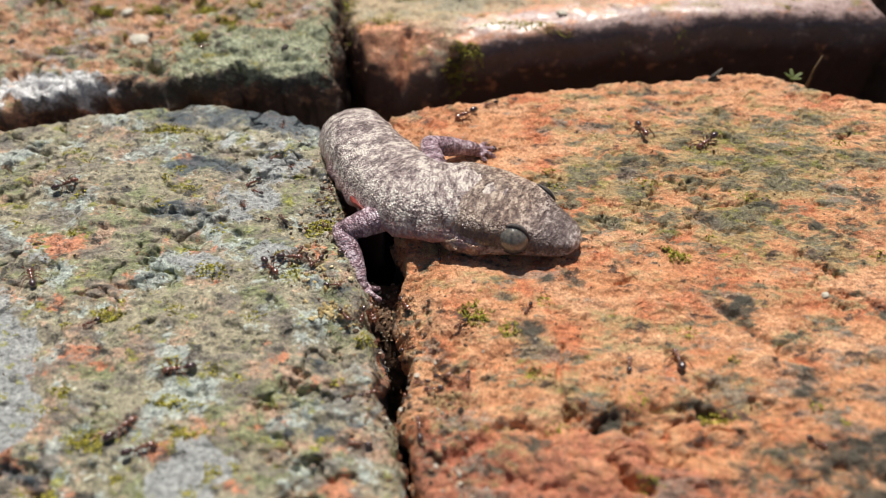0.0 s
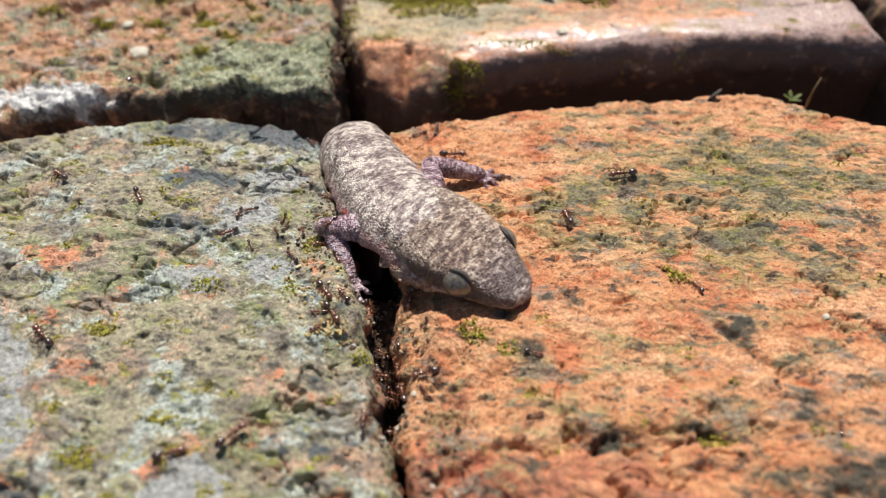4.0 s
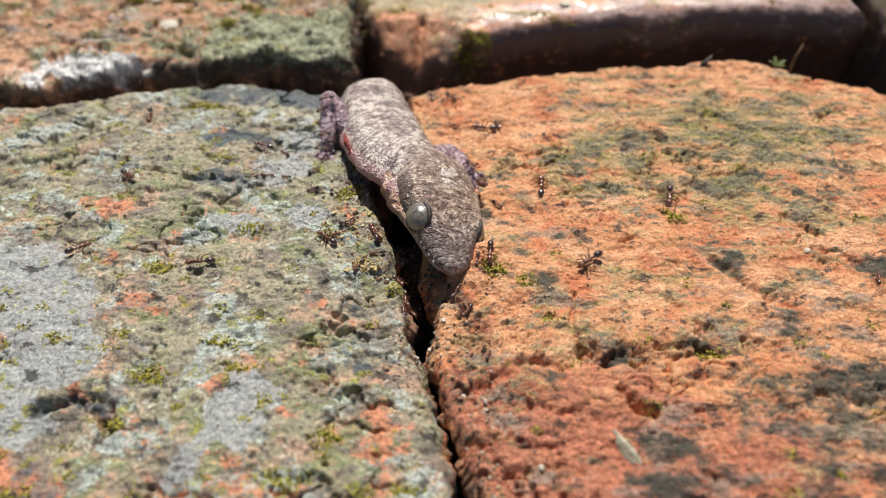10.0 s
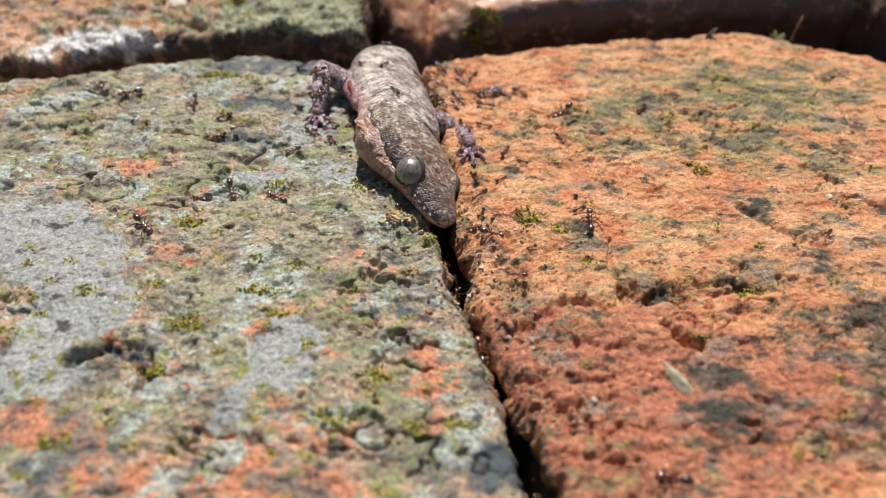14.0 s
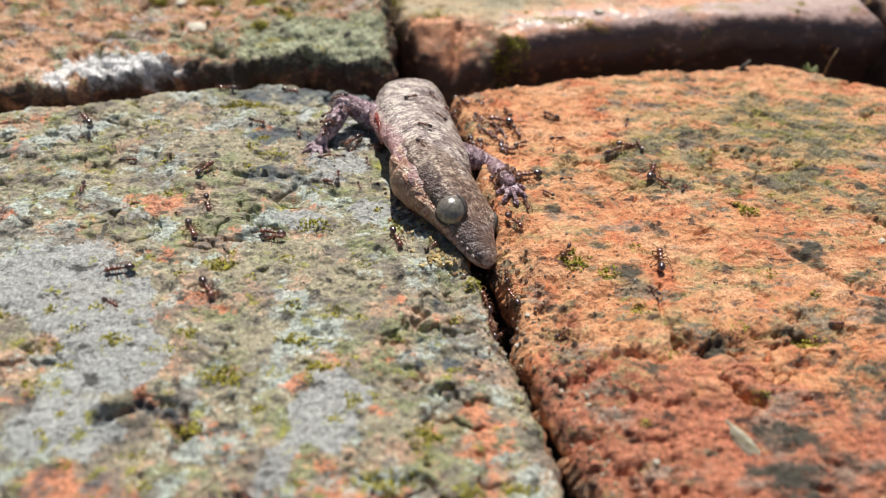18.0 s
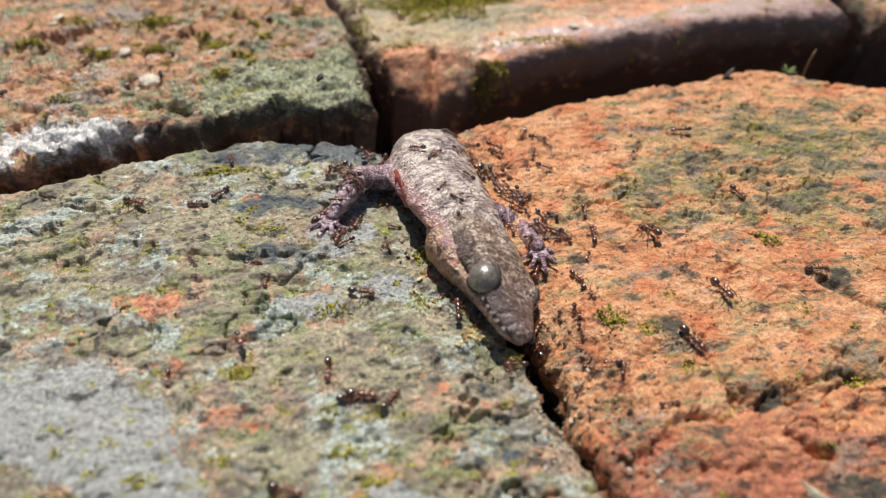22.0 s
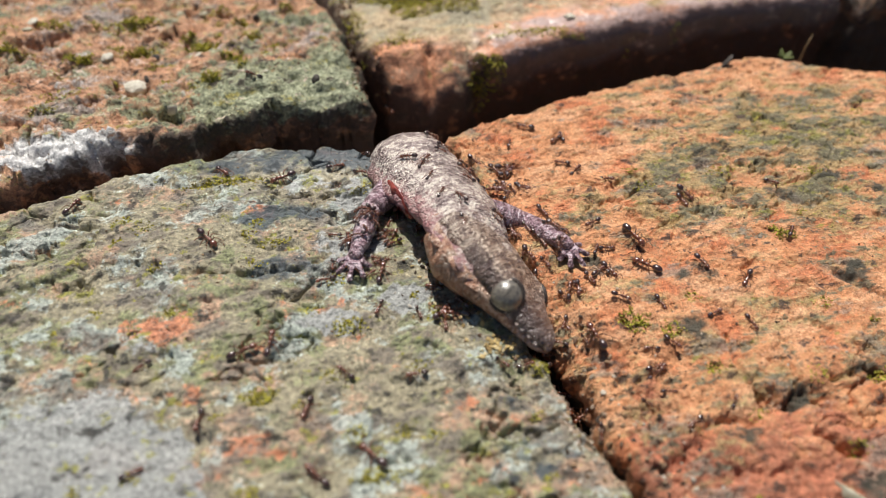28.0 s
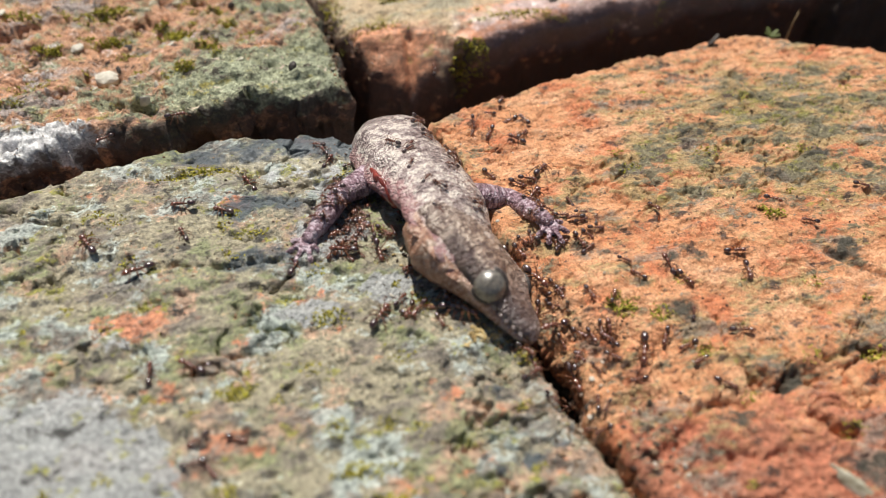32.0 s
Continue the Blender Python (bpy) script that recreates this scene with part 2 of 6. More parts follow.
def plain_material(name, dark, light, scale, rough, distance=0.0002, spec=0.5, coat=0.0):
    m, n, l, b = material(name)
    pos = n.new("ShaderNodeTexCoord").outputs["Object"]
    f = noise_node(n, l, pos, scale, 5, 0.6)
    l.new(ramp(n, l, f, [(0.32, dark), (0.68, light)]), b.inputs["Base Color"])
    b.inputs["Roughness"].default_value = rough
    b.inputs["Specular IOR Level"].default_value = spec
    b.inputs["Coat Weight"].default_value, b.inputs["Coat Roughness"].default_value = coat, 0.2
    bump(n, l, b, f, distance)
    return m


def island_material(name, stops, rough):
    m, n, l, b = material(name)
    g = n.new("ShaderNodeNewGeometry")
    f = noise_node(n, l, n.new("ShaderNodeTexCoord").outputs["Object"], 2500, 3)
    c = ramp(n, l, g.outputs["Random Per Island"], stops)
    l.new(mix(n, l, 0.6, c, ramp(n, l, f, [(0.3, grey(0.5)), (0.7, grey(1.3))]), "MULTIPLY"), b.inputs["Base Color"])
    b.inputs["Roughness"].default_value = rough
    return m


def skin_material(name, dark, mid_c, pale, red, scale=1.0, shaded_stripe=False):
    """Fine granular gecko skin; the mesh carries its place along the straight body as 'rest'."""
    m, n, l, b = material(name)
    at = n.new("ShaderNodeAttribute")
    at.attribute_name = "rest"
    pos = at.outputs["Vector"]
    blot = noise_node(n, l, pos, 720 * scale, 3, 0.65, (1.5, 0.8, 0.9))
    fine = noise_node(n, l, pos, 1700 * scale, 3, 0.6, (1.3, 0.85, 1))
    broad = noise_node(n, l, pos, 170 * scale, 2, 0.5)
    v = n.new("ShaderNodeTexVoronoi")
    v.inputs["Scale"].default_value = 3300 * scale
    l.new(pos, v.inputs["Vector"])
    f = maths(n, l, "ADD", maths(n, l, "MULTIPLY", blot, 0.6), maths(n, l, "MULTIPLY", fine, 0.4))
    f = maths(n, l, "ADD", f, maths(n, l, "MULTIPLY", maths(n, l, "SUBTRACT", broad, 0.5), 0.16))
    col = ramp(n, l, f, [(0.415, dark), (0.472, mid_c), (0.505, mid_c), (0.56, pale)])
    sepv = n.new("ShaderNodeSeparateXYZ")
    l.new(pos, sepv.inputs[0])
    brown = ramp(n, l, maths(n, l, "ADD", maths(n, l, "MULTIPLY", sepv.outputs[0], 40), 0.5), [(0.1, (1, 1, 1)), (0.55, (0.92, 0.83, 0.74)), (0.8, (0.92, 0.80, 0.70)), (1.0, (0.86, 0.82, 0.86))])
    col = mix(n, l, 1.0, col, brown, "MULTIPLY")
    col = mix(n, l, 0.7, col, ramp(n, l, v.outputs["Distance"], [(0.1, grey(1.1)), (0.7, grey(0.82))]), "MULTIPLY")
    low = maths(n, l, "MULTIPLY", maths(n, l, "ADD", sepv.outputs[2], maths(n, l, "MULTIPLY", maths(n, l, "SUBTRACT", fine, 0.5), 0.004)), 1.0)
    col = mix(n, l, ramp(n, l, maths(n, l, "MULTIPLY", maths(n, l, "ADD", low, 0.006), 100), [(0.42, grey(1)), (0.70, grey(0))]), col, red)
    # the dark stripe from the nostril through the eye to the ear, the eye hollow's shade painted into it
    if shaded_stripe:
        zone = maths(n, l, "MULTIPLY", ramp(n, l, maths(n, l, "MULTIPLY", sepv.outputs[0], 60), [(0.0, grey(0)), (0.12, grey(1)), (0.78, grey(1)), (0.9, grey(0))]),
                     ramp(n, l, maths(n, l, "ADD", maths(n, l, "MULTIPLY", sepv.outputs[2], 100), maths(n, l, "MULTIPLY", maths(n, l, "SUBTRACT", fine, 0.5), 0.25)),
                          [(0.38, grey(0)), (0.43, grey(1)), (0.57, grey(1)), (0.66, grey(0))]))
        col = mix(n, l, maths(n, l, "MULTIPLY", zone, 0.8), col, (0.075, 0.045, 0.04))
    l.new(col, b.inputs["Base Color"])
    b.inputs["Roughness"].default_value = 0.36
    b.inputs["Specular IOR Level"].default_value = 0.5
    b.inputs["Coat Weight"].default_value, b.inputs["Coat Roughness"].default_value = 0.6, 0.2
    fold = noise_node(n, l, pos, 420 * scale, 2, 0.5, (2.6, 0.5, 0.6))
    h = maths(n, l, "SUBTRACT", maths(n, l, "MULTIPLY", fine, 1.2), maths(n, l, "MULTIPLY", v.outputs["Distance"], 0.6))
    h = maths(n, l, "ADD", h, maths(n, l, "MULTIPLY", fold, 1.8))
    bump(n, l, b, h, 0.00032, 1.0)
    l.new(b.inputs["Normal"].links[0].from_socket, b.inputs["Coat Normal"])
    return m


M_SOIL = soil_material()
M_DIRT = plain_material("joint_dirt", (0.035, 0.02, 0.013), (0.20, 0.115, 0.07), 900, 0.8, 0.0006, 0.3)
M_MOSS = moss_material()
M_SKIN = skin_material("mottled_skin", (0.14, 0.095, 0.09), (0.38, 0.295, 0.27), (0.74, 0.65, 0.57), (0.43, 0.19, 0.19))
M_HEAD = skin_material("head_skin", (0.12, 0.08, 0.072), (0.32, 0.25, 0.215), (0.68, 0.60, 0.53), (0.32, 0.17, 0.14), 1.2, True)
M_LIMB = skin_material("limb_skin", (0.11, 0.055, 0.068), (0.33, 0.20, 0.235), (0.62, 0.49, 0.54), (0.31, 0.11, 0.13), 1.2)
M_JAW = skin_material("jaw_skin", (0.24, 0.12, 0.085), (0.48, 0.28, 0.20), (0.72, 0.56, 0.47), (0.42, 0.18, 0.09), 1.2)
M_FLESH = plain_material("raw_flesh", (0.10, 0.012, 0.010), (0.32, 0.06, 0.045), 900, 0.25)
M_EYE = plain_material("olive_iris", (0.05, 0.043, 0.034), (0.23, 0.20, 0.155), 2600, 0.3, 0.00006, 1.0, 1.0)
M_PUPIL = plain_material("black_pupil", (0.006, 0.005, 0.005), (0.012, 0.01, 0.01), 500, 0.08)
M_LID = plain_material("eyelid_skin", (0.022, 0.016, 0.014), (0.06, 0.045, 0.04), 1800, 0.5)
M_ANT = plain_material("ant_brown", (0.075, 0.02, 0.008), (0.20, 0.058, 0.022), 1200, 0.27, 0.00001, 1.0, 1.0)
M_GASTER = plain_material("ant_dark", (0.02, 0.0065, 0.004), (0.06, 0.019, 0.009), 1200, 0.25, 0.00001, 1.0, 1.0)
M_ANTLEG = plain_material("ant_leg", (0.10, 0.036, 0.016), (0.22, 0.085, 0.035), 1500, 0.3, 0.00001)
M_CHIP = plain_material("pale_chip", (0.40, 0.36, 0.28), (0.68, 0.63, 0.52), 900, 0.6)
M_HUSK = plain_material("husk", (0.22, 0.19, 0.11), (0.62, 0.58, 0.45), 700, 0.45)
M_GRIT = island_material("grit", [(0.0, (0.045, 0.03, 0.02)), (0.4, (0.17, 0.10, 0.06)), (0.75, (0.34, 0.22, 0.12)), (1.0, (0.55, 0.50, 0.42))], 0.85)
M_CRUMB = island_material("yellow_crumb", [(0.0, (0.22, 0.14, 0.05)), (0.6, (0.52, 0.38, 0.16)), (1.0, (0.72, 0.62, 0.38))], 0.8)
M_STALK = plain_material("dry_stalk", (0.10, 0.06, 0.025), (0.22, 0.14, 0.06), 900, 0.7)
M_LEAF = plain_material("sprout_leaf", (0.05, 0.07, 0.012), (0.13, 0.15, 0.03), 900, 0.6)
M_FLAKE = plain_material("dark_flake", (0.02, 0.016, 0.013), (0.07, 0.055, 0.045), 1200, 0.7)


# ---- noise on arrays ----
def lattice(x, y, seed):
    """Smooth noise between -1 and 1 on arrays."""
    xi, yi = np.floor(x).astype(np.int64), np.floor(y).astype(np.int64)
    fx, fy = x - xi, y - yi

    def corner(i, j):
        h = (i * 374761393 + j * 668265263 + seed * 974711) & 0x7FFFFFFF
        h = ((h ^ (h >> 13)) * 1274126177) & 0x7FFFFFFF
        a = ((h ^ (h >> 16)) & 0xFFFF) / 65536.0 * 2 * np.pi
        return np.cos(a), np.sin(a)

    u, v = fx * fx * fx * (fx * (fx * 6 - 15) + 10), fy * fy * fy * (fy * (fy * 6 - 15) + 10)
    total = 0
    for i in (0, 1):
        for j in (0, 1):
            gx, gy = corner(xi + i, yi + j)
            total = total + (gx * (fx - i) + gy * (fy - j)) * (u if i else 1 - u) * (v if j else 1 - v)
    return total * 1.5


def layers(x, y, size, seed, octaves=4, rough=0.55):
    """Noise of several octaves; size: metres of the largest lump."""
    total, part, amount = 0, 1.0, 0
    for k in range(octaves):
        total = total + part * lattice(x / size * 2 ** k + 31.7 * k, y / size * 2 ** k - 17.3 * k, seed + k)
        amount += part
        part *= rough
    return total / amount


def smooth(a, b, x):
    f = np.clip((x - a) / (b - a), 0, 1)
    return f * f * (3 - 2 * f)


def blob(x, y, cx, cy, rx, ry):
    """1 in the middle of an oval of millimetres, 0 outside."""
    wx, wy = x / MM + 4.5 * layers(x, y, 0.009, 201, 4, 0.7), y / MM + 3.0 * layers(x, y, 0.009, 207, 4, 0.7)
    return 1 - smooth(0.2, 1.35, np.sqrt(((wx - cx) / rx) ** 2 + ((wy - cy) / ry) ** 2))


def groove(x, y, points, width):
    """1 on a crooked line of millimetre points, fading over width millimetres."""
    px, py = x / MM + layers(x, y, 0.004, 91, 3) * 0.9, y / MM + layers(x, y, 0.004, 97, 3) * 0.9
    near = np.full(np.shape(x), 1e9)
    for (ax, ay), (bx, by) in zip(points, points[1:]):
        dx, dy = bx - ax, by - ay
        f = np.clip(((px - ax) * dx + (py - ay) * dy) / (dx * dx + dy * dy), 0, 1)
        near = np.minimum(near, np.hypot(px - ax - f * dx, py - ay - f * dy))
    return 1 - smooth(0.0, width, near)


def along(points, f):
    """Points of a polyline (millimetres) at the fractions f of its length, in metres."""
    p = np.array(points, float) * MM
    run = np.r_[0, np.cumsum(np.hypot(*np.diff(p, axis=0).T))]
    return np.stack([np.interp(f * run[-1], run, p[:, k]) for k in (0, 1)], -1)


def spaced(n, dense_from, dense_to, share=0.92):
    """n fractions from 0 to 1, most of them between two bounds."""
    cut = [0, dense_from, dense_to, 1]
    out = (1 - share) * np.array([0, dense_from, dense_from + 1 - dense_to]) / max(dense_from + 1 - dense_to, 1e-6)
    marks = [0, out[1], out[1] + share, 1]
    return np.interp(np.linspace(0, 1, n), marks, cut)


SURFACES = []


def part(name, bm, mat, parent=None, label="", smooth_faces=True):
    me = bpy.data.meshes.new(name)
    bm.to_mesh(me)
    bm.free()
    me.materials.append(mat)
    if smooth_faces:
        me.shade_smooth()
    ob = new(name, me)
    ob.parent = parent
    return tagged(ob, label)


def grid_mesh(name, verts, faces, mat, cover=None):
    me = bpy.data.meshes.new(name)
    me.from_pydata(verts, [], faces)
    if cover is not None:
        layer = me.attributes.new("cover", "FLOAT_COLOR", "POINT")
        layer.data.foreach_set("color", np.ascontiguousarray(cover, np.float32).ravel())
    me.materials.append(mat)
    me.shade_smooth()
    return new(name, me)


def build_brick(sides, us, vs, top, cover_of, mat, parent, label, edge, depth=46, wobble=0.7, seed=1):
    """A worn brick. sides: front, back (left to right), left, right (front to back), millimetre polylines that share corners.
    us, vs: where the grid lines run. top: the height of the top over (x, y). edge: radius of the worn edge, millimetres."""
    front, back, left, right = sides
    nu, nv = len(us), len(vs)
    f, b, le, ri = along(front, us), along(back, us), along(left, vs), along(right, vs)
    u, v = us[None, :, None], vs[:, None, None]
    p = (1 - v) * f[None] + v * b[None] + (1 - u) * le[:, None] + u * ri[:, None]
    p = p - ((1 - u) * (1 - v) * f[0] + u * (1 - v) * f[-1] + (1 - u) * v * b[0] + u * v * b[-1])
    x, y = p[..., 0], p[..., 1]
    jag = layers(x, y, 0.006, seed + 50, 4) * wobble * MM
    wide, long = np.hypot(*(ri - le).T)[:, None], np.hypot(*(b - f).T)[None, :]
    gap = np.minimum(np.minimum(us[None, :] * wide, (1 - us)[None, :] * wide), np.minimum(vs[:, None] * long, (1 - vs)[:, None] * long))
    ragged = np.exp(-gap / (2.2 * MM)) * wobble * 1.5 * MM
    x, y = x + ragged * layers(x, y, 0.0065, seed + 120, 4, 0.6), y + ragged * layers(x, y, 0.0065, seed + 130, 4, 0.6)
    r = edge * MM * (1 + 0.45 * layers(x, y, 0.011, seed + 70, 2))
    q = np.clip((gap + np.abs(jag) * smooth(0, 2 * MM, gap)) / r, 0, 1)
    drop = r * (1 - np.sqrt(np.clip(1 - (1 - q) ** 2, 0, 1)))
    z = top(x, y) - drop
    cover = cover_of(x, y, z, gap)
    verts = [np.stack([x, y, z], -1).reshape(-1, 3)]
    covers = [cover.reshape(-1, 4)]
    ids = np.arange(nu * nv).reshape(nv, nu)
    faces = [np.stack([ids[:-1, :-1], ids[:-1, 1:], ids[1:, 1:], ids[1:, :-1]], -1).reshape(-1, 4)]
    loop = np.r_[ids[0, :], ids[1:, -1], ids[-1, -2::-1], ids[-2:0:-1, 0]]
    ring = verts[0][loop]
    nxt, prv = np.roll(ring, -1, 0), np.roll(ring, 1, 0)
    out = np.stack([(nxt - prv)[:, 1], -(nxt - prv)[:, 0]], -1)
    out = out / np.maximum(np.hypot(*out.T), 1e-9)[:, None]
    run = np.cumsum(np.hypot(*(ring - prv)[:, :2].T))
    last, base = loop, nu * nv
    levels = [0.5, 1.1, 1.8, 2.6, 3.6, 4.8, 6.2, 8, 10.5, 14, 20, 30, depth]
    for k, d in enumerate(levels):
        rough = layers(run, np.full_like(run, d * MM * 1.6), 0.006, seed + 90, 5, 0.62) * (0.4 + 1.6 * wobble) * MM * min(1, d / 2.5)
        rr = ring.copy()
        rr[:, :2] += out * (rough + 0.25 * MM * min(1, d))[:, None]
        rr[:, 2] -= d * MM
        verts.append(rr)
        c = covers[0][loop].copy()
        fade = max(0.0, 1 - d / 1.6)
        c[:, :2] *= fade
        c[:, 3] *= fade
        # joint soil and deep shade, both put into the side walls' colour
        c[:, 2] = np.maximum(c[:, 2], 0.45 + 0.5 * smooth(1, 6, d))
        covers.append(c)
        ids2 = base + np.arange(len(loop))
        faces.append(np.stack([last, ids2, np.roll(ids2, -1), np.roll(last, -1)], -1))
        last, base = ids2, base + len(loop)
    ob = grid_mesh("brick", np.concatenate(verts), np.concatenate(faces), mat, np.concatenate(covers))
    ob.parent = parent
    SURFACES.append(ob)
    return tagged(ob, label)


def stack(x, *channels):
    return np.stack([np.broadcast_to(np.clip(c, 0, 1), np.shape(x)) for c in channels], -1)


# ---- the four bricks that meet round the hole, laid with open joints ----
paving = tagged(new("brick_paving"), "old worn clay bricks laid with open earthy joints, lichen and moss on top", "paving", "", "structure")


# Edges of the bricks round the hole, millimetres.
L_EDGE = [(14, -20), (8, 8), (4, 19), (1, 31), (-2, 40), (-5, 51), (-8, 58.5), (-10, 65), (-14, 76), (-20, 91)]
R_EDGE = [(16, -20), (10.5, 8), (8, 17), (6, 24), (3, 31), (0.8, 37), (-0.8, 49), (-3.4, 60), (-4, 66), (-6, 80), (-9, 95)]
LB_EDGE = [(-118, 80), (-90, 85), (-72, 88.5), (-55, 93.5), (-40, 96.4), (-29, 95), (-20, 91)]
RB_EDGE = [(-9, 95), (0, 98), (11, 100.7), (31, 105.3), (42, 107), (52, 109.3), (63, 103.5), (74, 98.5), (105, 88)]
BL_FRONT = [(-126, 86), (-95, 90), (-74, 93.5), (-61, 98.2), (-50, 98), (-38, 100.6), (-28, 101.8), (-23.2, 103), (-19.4, 102.6)]
BR_FRONT = [(-16, 111), (-9, 108.5), (-2, 109.5), (0, 111.5), (8, 113.2), (30, 118.6), (49, 121.4), (63, 122.8), (81, 124.5)]


def flakes(x, y, seed, amount, drawn=2.6, crumbly=1.0):
    """Thin weathered layers that break off in steps towards the near side, drawn out across the brick, with pits, crumbs and cracks."""
    sx, sy = x + 0.25 * y + 0.002 * layers(x, y, 0.006, seed + 3, 3), y * drawn - 0.3 * x
    n = layers(sx, sy, 0.021, seed, 6, 0.60) + 0.16 * layers(x, y, 0.004, seed + 9, 3)
    steps = n * 4.6
    terrace = (np.floor(steps) + smooth(0.86, 0.99, steps - np.floor(steps))) / 4.6
    m = layers(sx + 0.05, sy * 1.15, 0.0095, seed + 15, 4, 0.6) * 3.0
    small = (np.floor(m) + smooth(0.8, 0.98, m - np.floor(m))) / 3.0
    crumb = 1 - 2.2 * np.abs(layers(x + 0.3 * y, 1.7 * y, 0.0048, seed + 20, 4, 0.6))
    some = smooth(-0.15, 0.3, layers(x, y, 0.013, seed + 80, 2))
    pits = smooth(0.30, 0.52, layers(x, 1.6 * y, 0.0046, seed + 30, 4, 0.6)) * (0.35 + 0.65 * some)
    where = smooth(0.0, 0.35, layers(x, y, 0.016, seed + 60, 2))
    split = (1 - smooth(0.0, 0.075, np.abs(layers(sx, sy * 1.1, 0.011, seed + 70, 4, 0.6)))) * where
    return amount * MM * (terrace * 1.45 + 0.6 * small + 0.3 * n + 0.18 * crumbly * crumb * (1 - 0.5 * some) - 0.8 * (0.5 + 0.5 * crumbly) * pits - 0.8 * split + 0.13 * crumbly * layers(x, y, 0.0011, seed + 40, 2))


def crusted(x, y, seed, flat):
    """A face under lichen crusts: gentle swells, a few broken ledges, small lumps and sparse pits; flat: 1 where a smooth plate lies."""
    sx, sy = x + 0.2 * y, 1.5 * y - 0.15 * x
    n = layers(sx, sy, 0.024, seed, 5, 0.5)
    steps = n * 3.4
    ledge = (np.floor(steps) + smooth(0.8, 0.99, steps - np.floor(steps))) / 3.4
    broken = smooth(-0.1, 0.3, layers(x, y, 0.02, seed + 5, 2))
    lumps = layers(x, 1.25 * y, 0.0044, seed + 9, 3, 0.55)
    bits = np.abs(layers(x, 1.2 * y, 0.0022, seed + 14, 2))
    pits = smooth(0.40, 0.58, layers(x, 1.3 * y, 0.0058, seed + 20, 3, 0.6))
    split = (1 - smooth(0.0, 0.06, np.abs(layers(sx, 1.2 * sy, 0.013, seed + 30, 4, 0.6)))) * smooth(-0.02, 0.3, layers(x, y, 0.018, seed + 33, 2))
    m = layers(sx + 0.05, 1.2 * sy, 0.0105, seed + 40, 4, 0.6) * 2.6
    small = (np.floor(m) + smooth(0.78, 0.98, m - np.floor(m))) / 2.6
    rough = 1 - 0.75 * flat
    return MM * (0.5 * n + (2.2 * ledge * (0.3 + 0.7 * broken) + 0.55 * small + 0.6 * lumps + 0.50 * bits - 0.85 * pits - 1.2 * split) * rough + 0.25 * flat)


def plates(x, y):
    """Where smooth pale-grey lichen plates grow."""
    return np.clip(blob(x, y, -58, 50, 10, 8) + blob(x, y, -50, 42, 8, 8) + blob(x, y, -44, 37, 6, 4) + blob(x, y, -51, 30, 7, 5) + blob(x, y, -24, 30, 5, 3.6)
                   + blob(x, y, -22, 34, 4.5, 3) + blob(x, y, -27, 25, 2.5, 3.5) + blob(x, y, -74, 47, 10, 9) + 0.8 * blob(x, y, -68, 34, 10, 6)
                   + 0.8 * blob(x, y, -20.5, 62.6, 4, 3) + 0.7 * blob(x, y, -51, 61, 4, 1.6) + 0.7 * blob(x, y, -30, 60.6, 5, 2.4), 0, 1)


def top_left(x, y):
    xm, ym = x / MM, y / MM
    crown = 1.6 - 0.00055 * (ym - 62) ** 2 * np.where(ym > 62, 2.6, 1.9) - 0.0006 * (xm + 38) ** 2
    z = np.maximum(crown, -6) * MM + crusted(x, y, 11, plates(x, y)) + 0.08 * MM * layers(x, y, 0.0012, 15, 2)
    for line, wide, deep in LEFT_CRACKS:
        z = z - deep * MM * groove(x, y, line, wide) * (0.55 + 1.5 * layers(x, y, 0.003, 321, 4, 0.65))
    # chipped lumps along the joint
    z = z - 1.6 * MM * blob(x, y, -2.5, 42, 2.2, 4) - 1.2 * MM * blob(x, y, -8, 50, 2, 3) + 0.7 * MM * blob(x, y, 1, 20, 4, 3) + 0.5 * MM * blob(x, y, -10.4, 46.8, 3, 1.6)
    return z


# Cracks and torn ledges of the lichened face: millimetre points, width, depth.
LEFT_CRACKS = (
    ([(-47, 31), (-43, 32.8), (-40, 32.4), (-38, 29.6)], 1.5, 3.0), ([(-38.8, 70), (-36, 70.5)], 1.3, 2.2), ([(-67, 78.6), (-64.5, 78.2)], 1.8, 1.8),
    ([(-47, 71), (-40, 70), (-34, 69.5), (-30, 71)], 0.8, 1.3), ([(-68, 86), (-66, 84.5)], 1.5, 1.0), ([(-37, 66), (-31, 65), (-28, 66.5)], 1.0, 0.8),
    ([(-55, 91), (-49, 88), (-45, 88)], 1.2, 0.9), ([(-30, 43), (-24, 42), (-20, 43.5)], 0.8, 0.8), ([(-17, 36), (-12, 35), (-8, 36)], 0.9, 1.0), ([(-33, 84), (-26, 82.5), (-21, 83)], 1.0, 1.3))


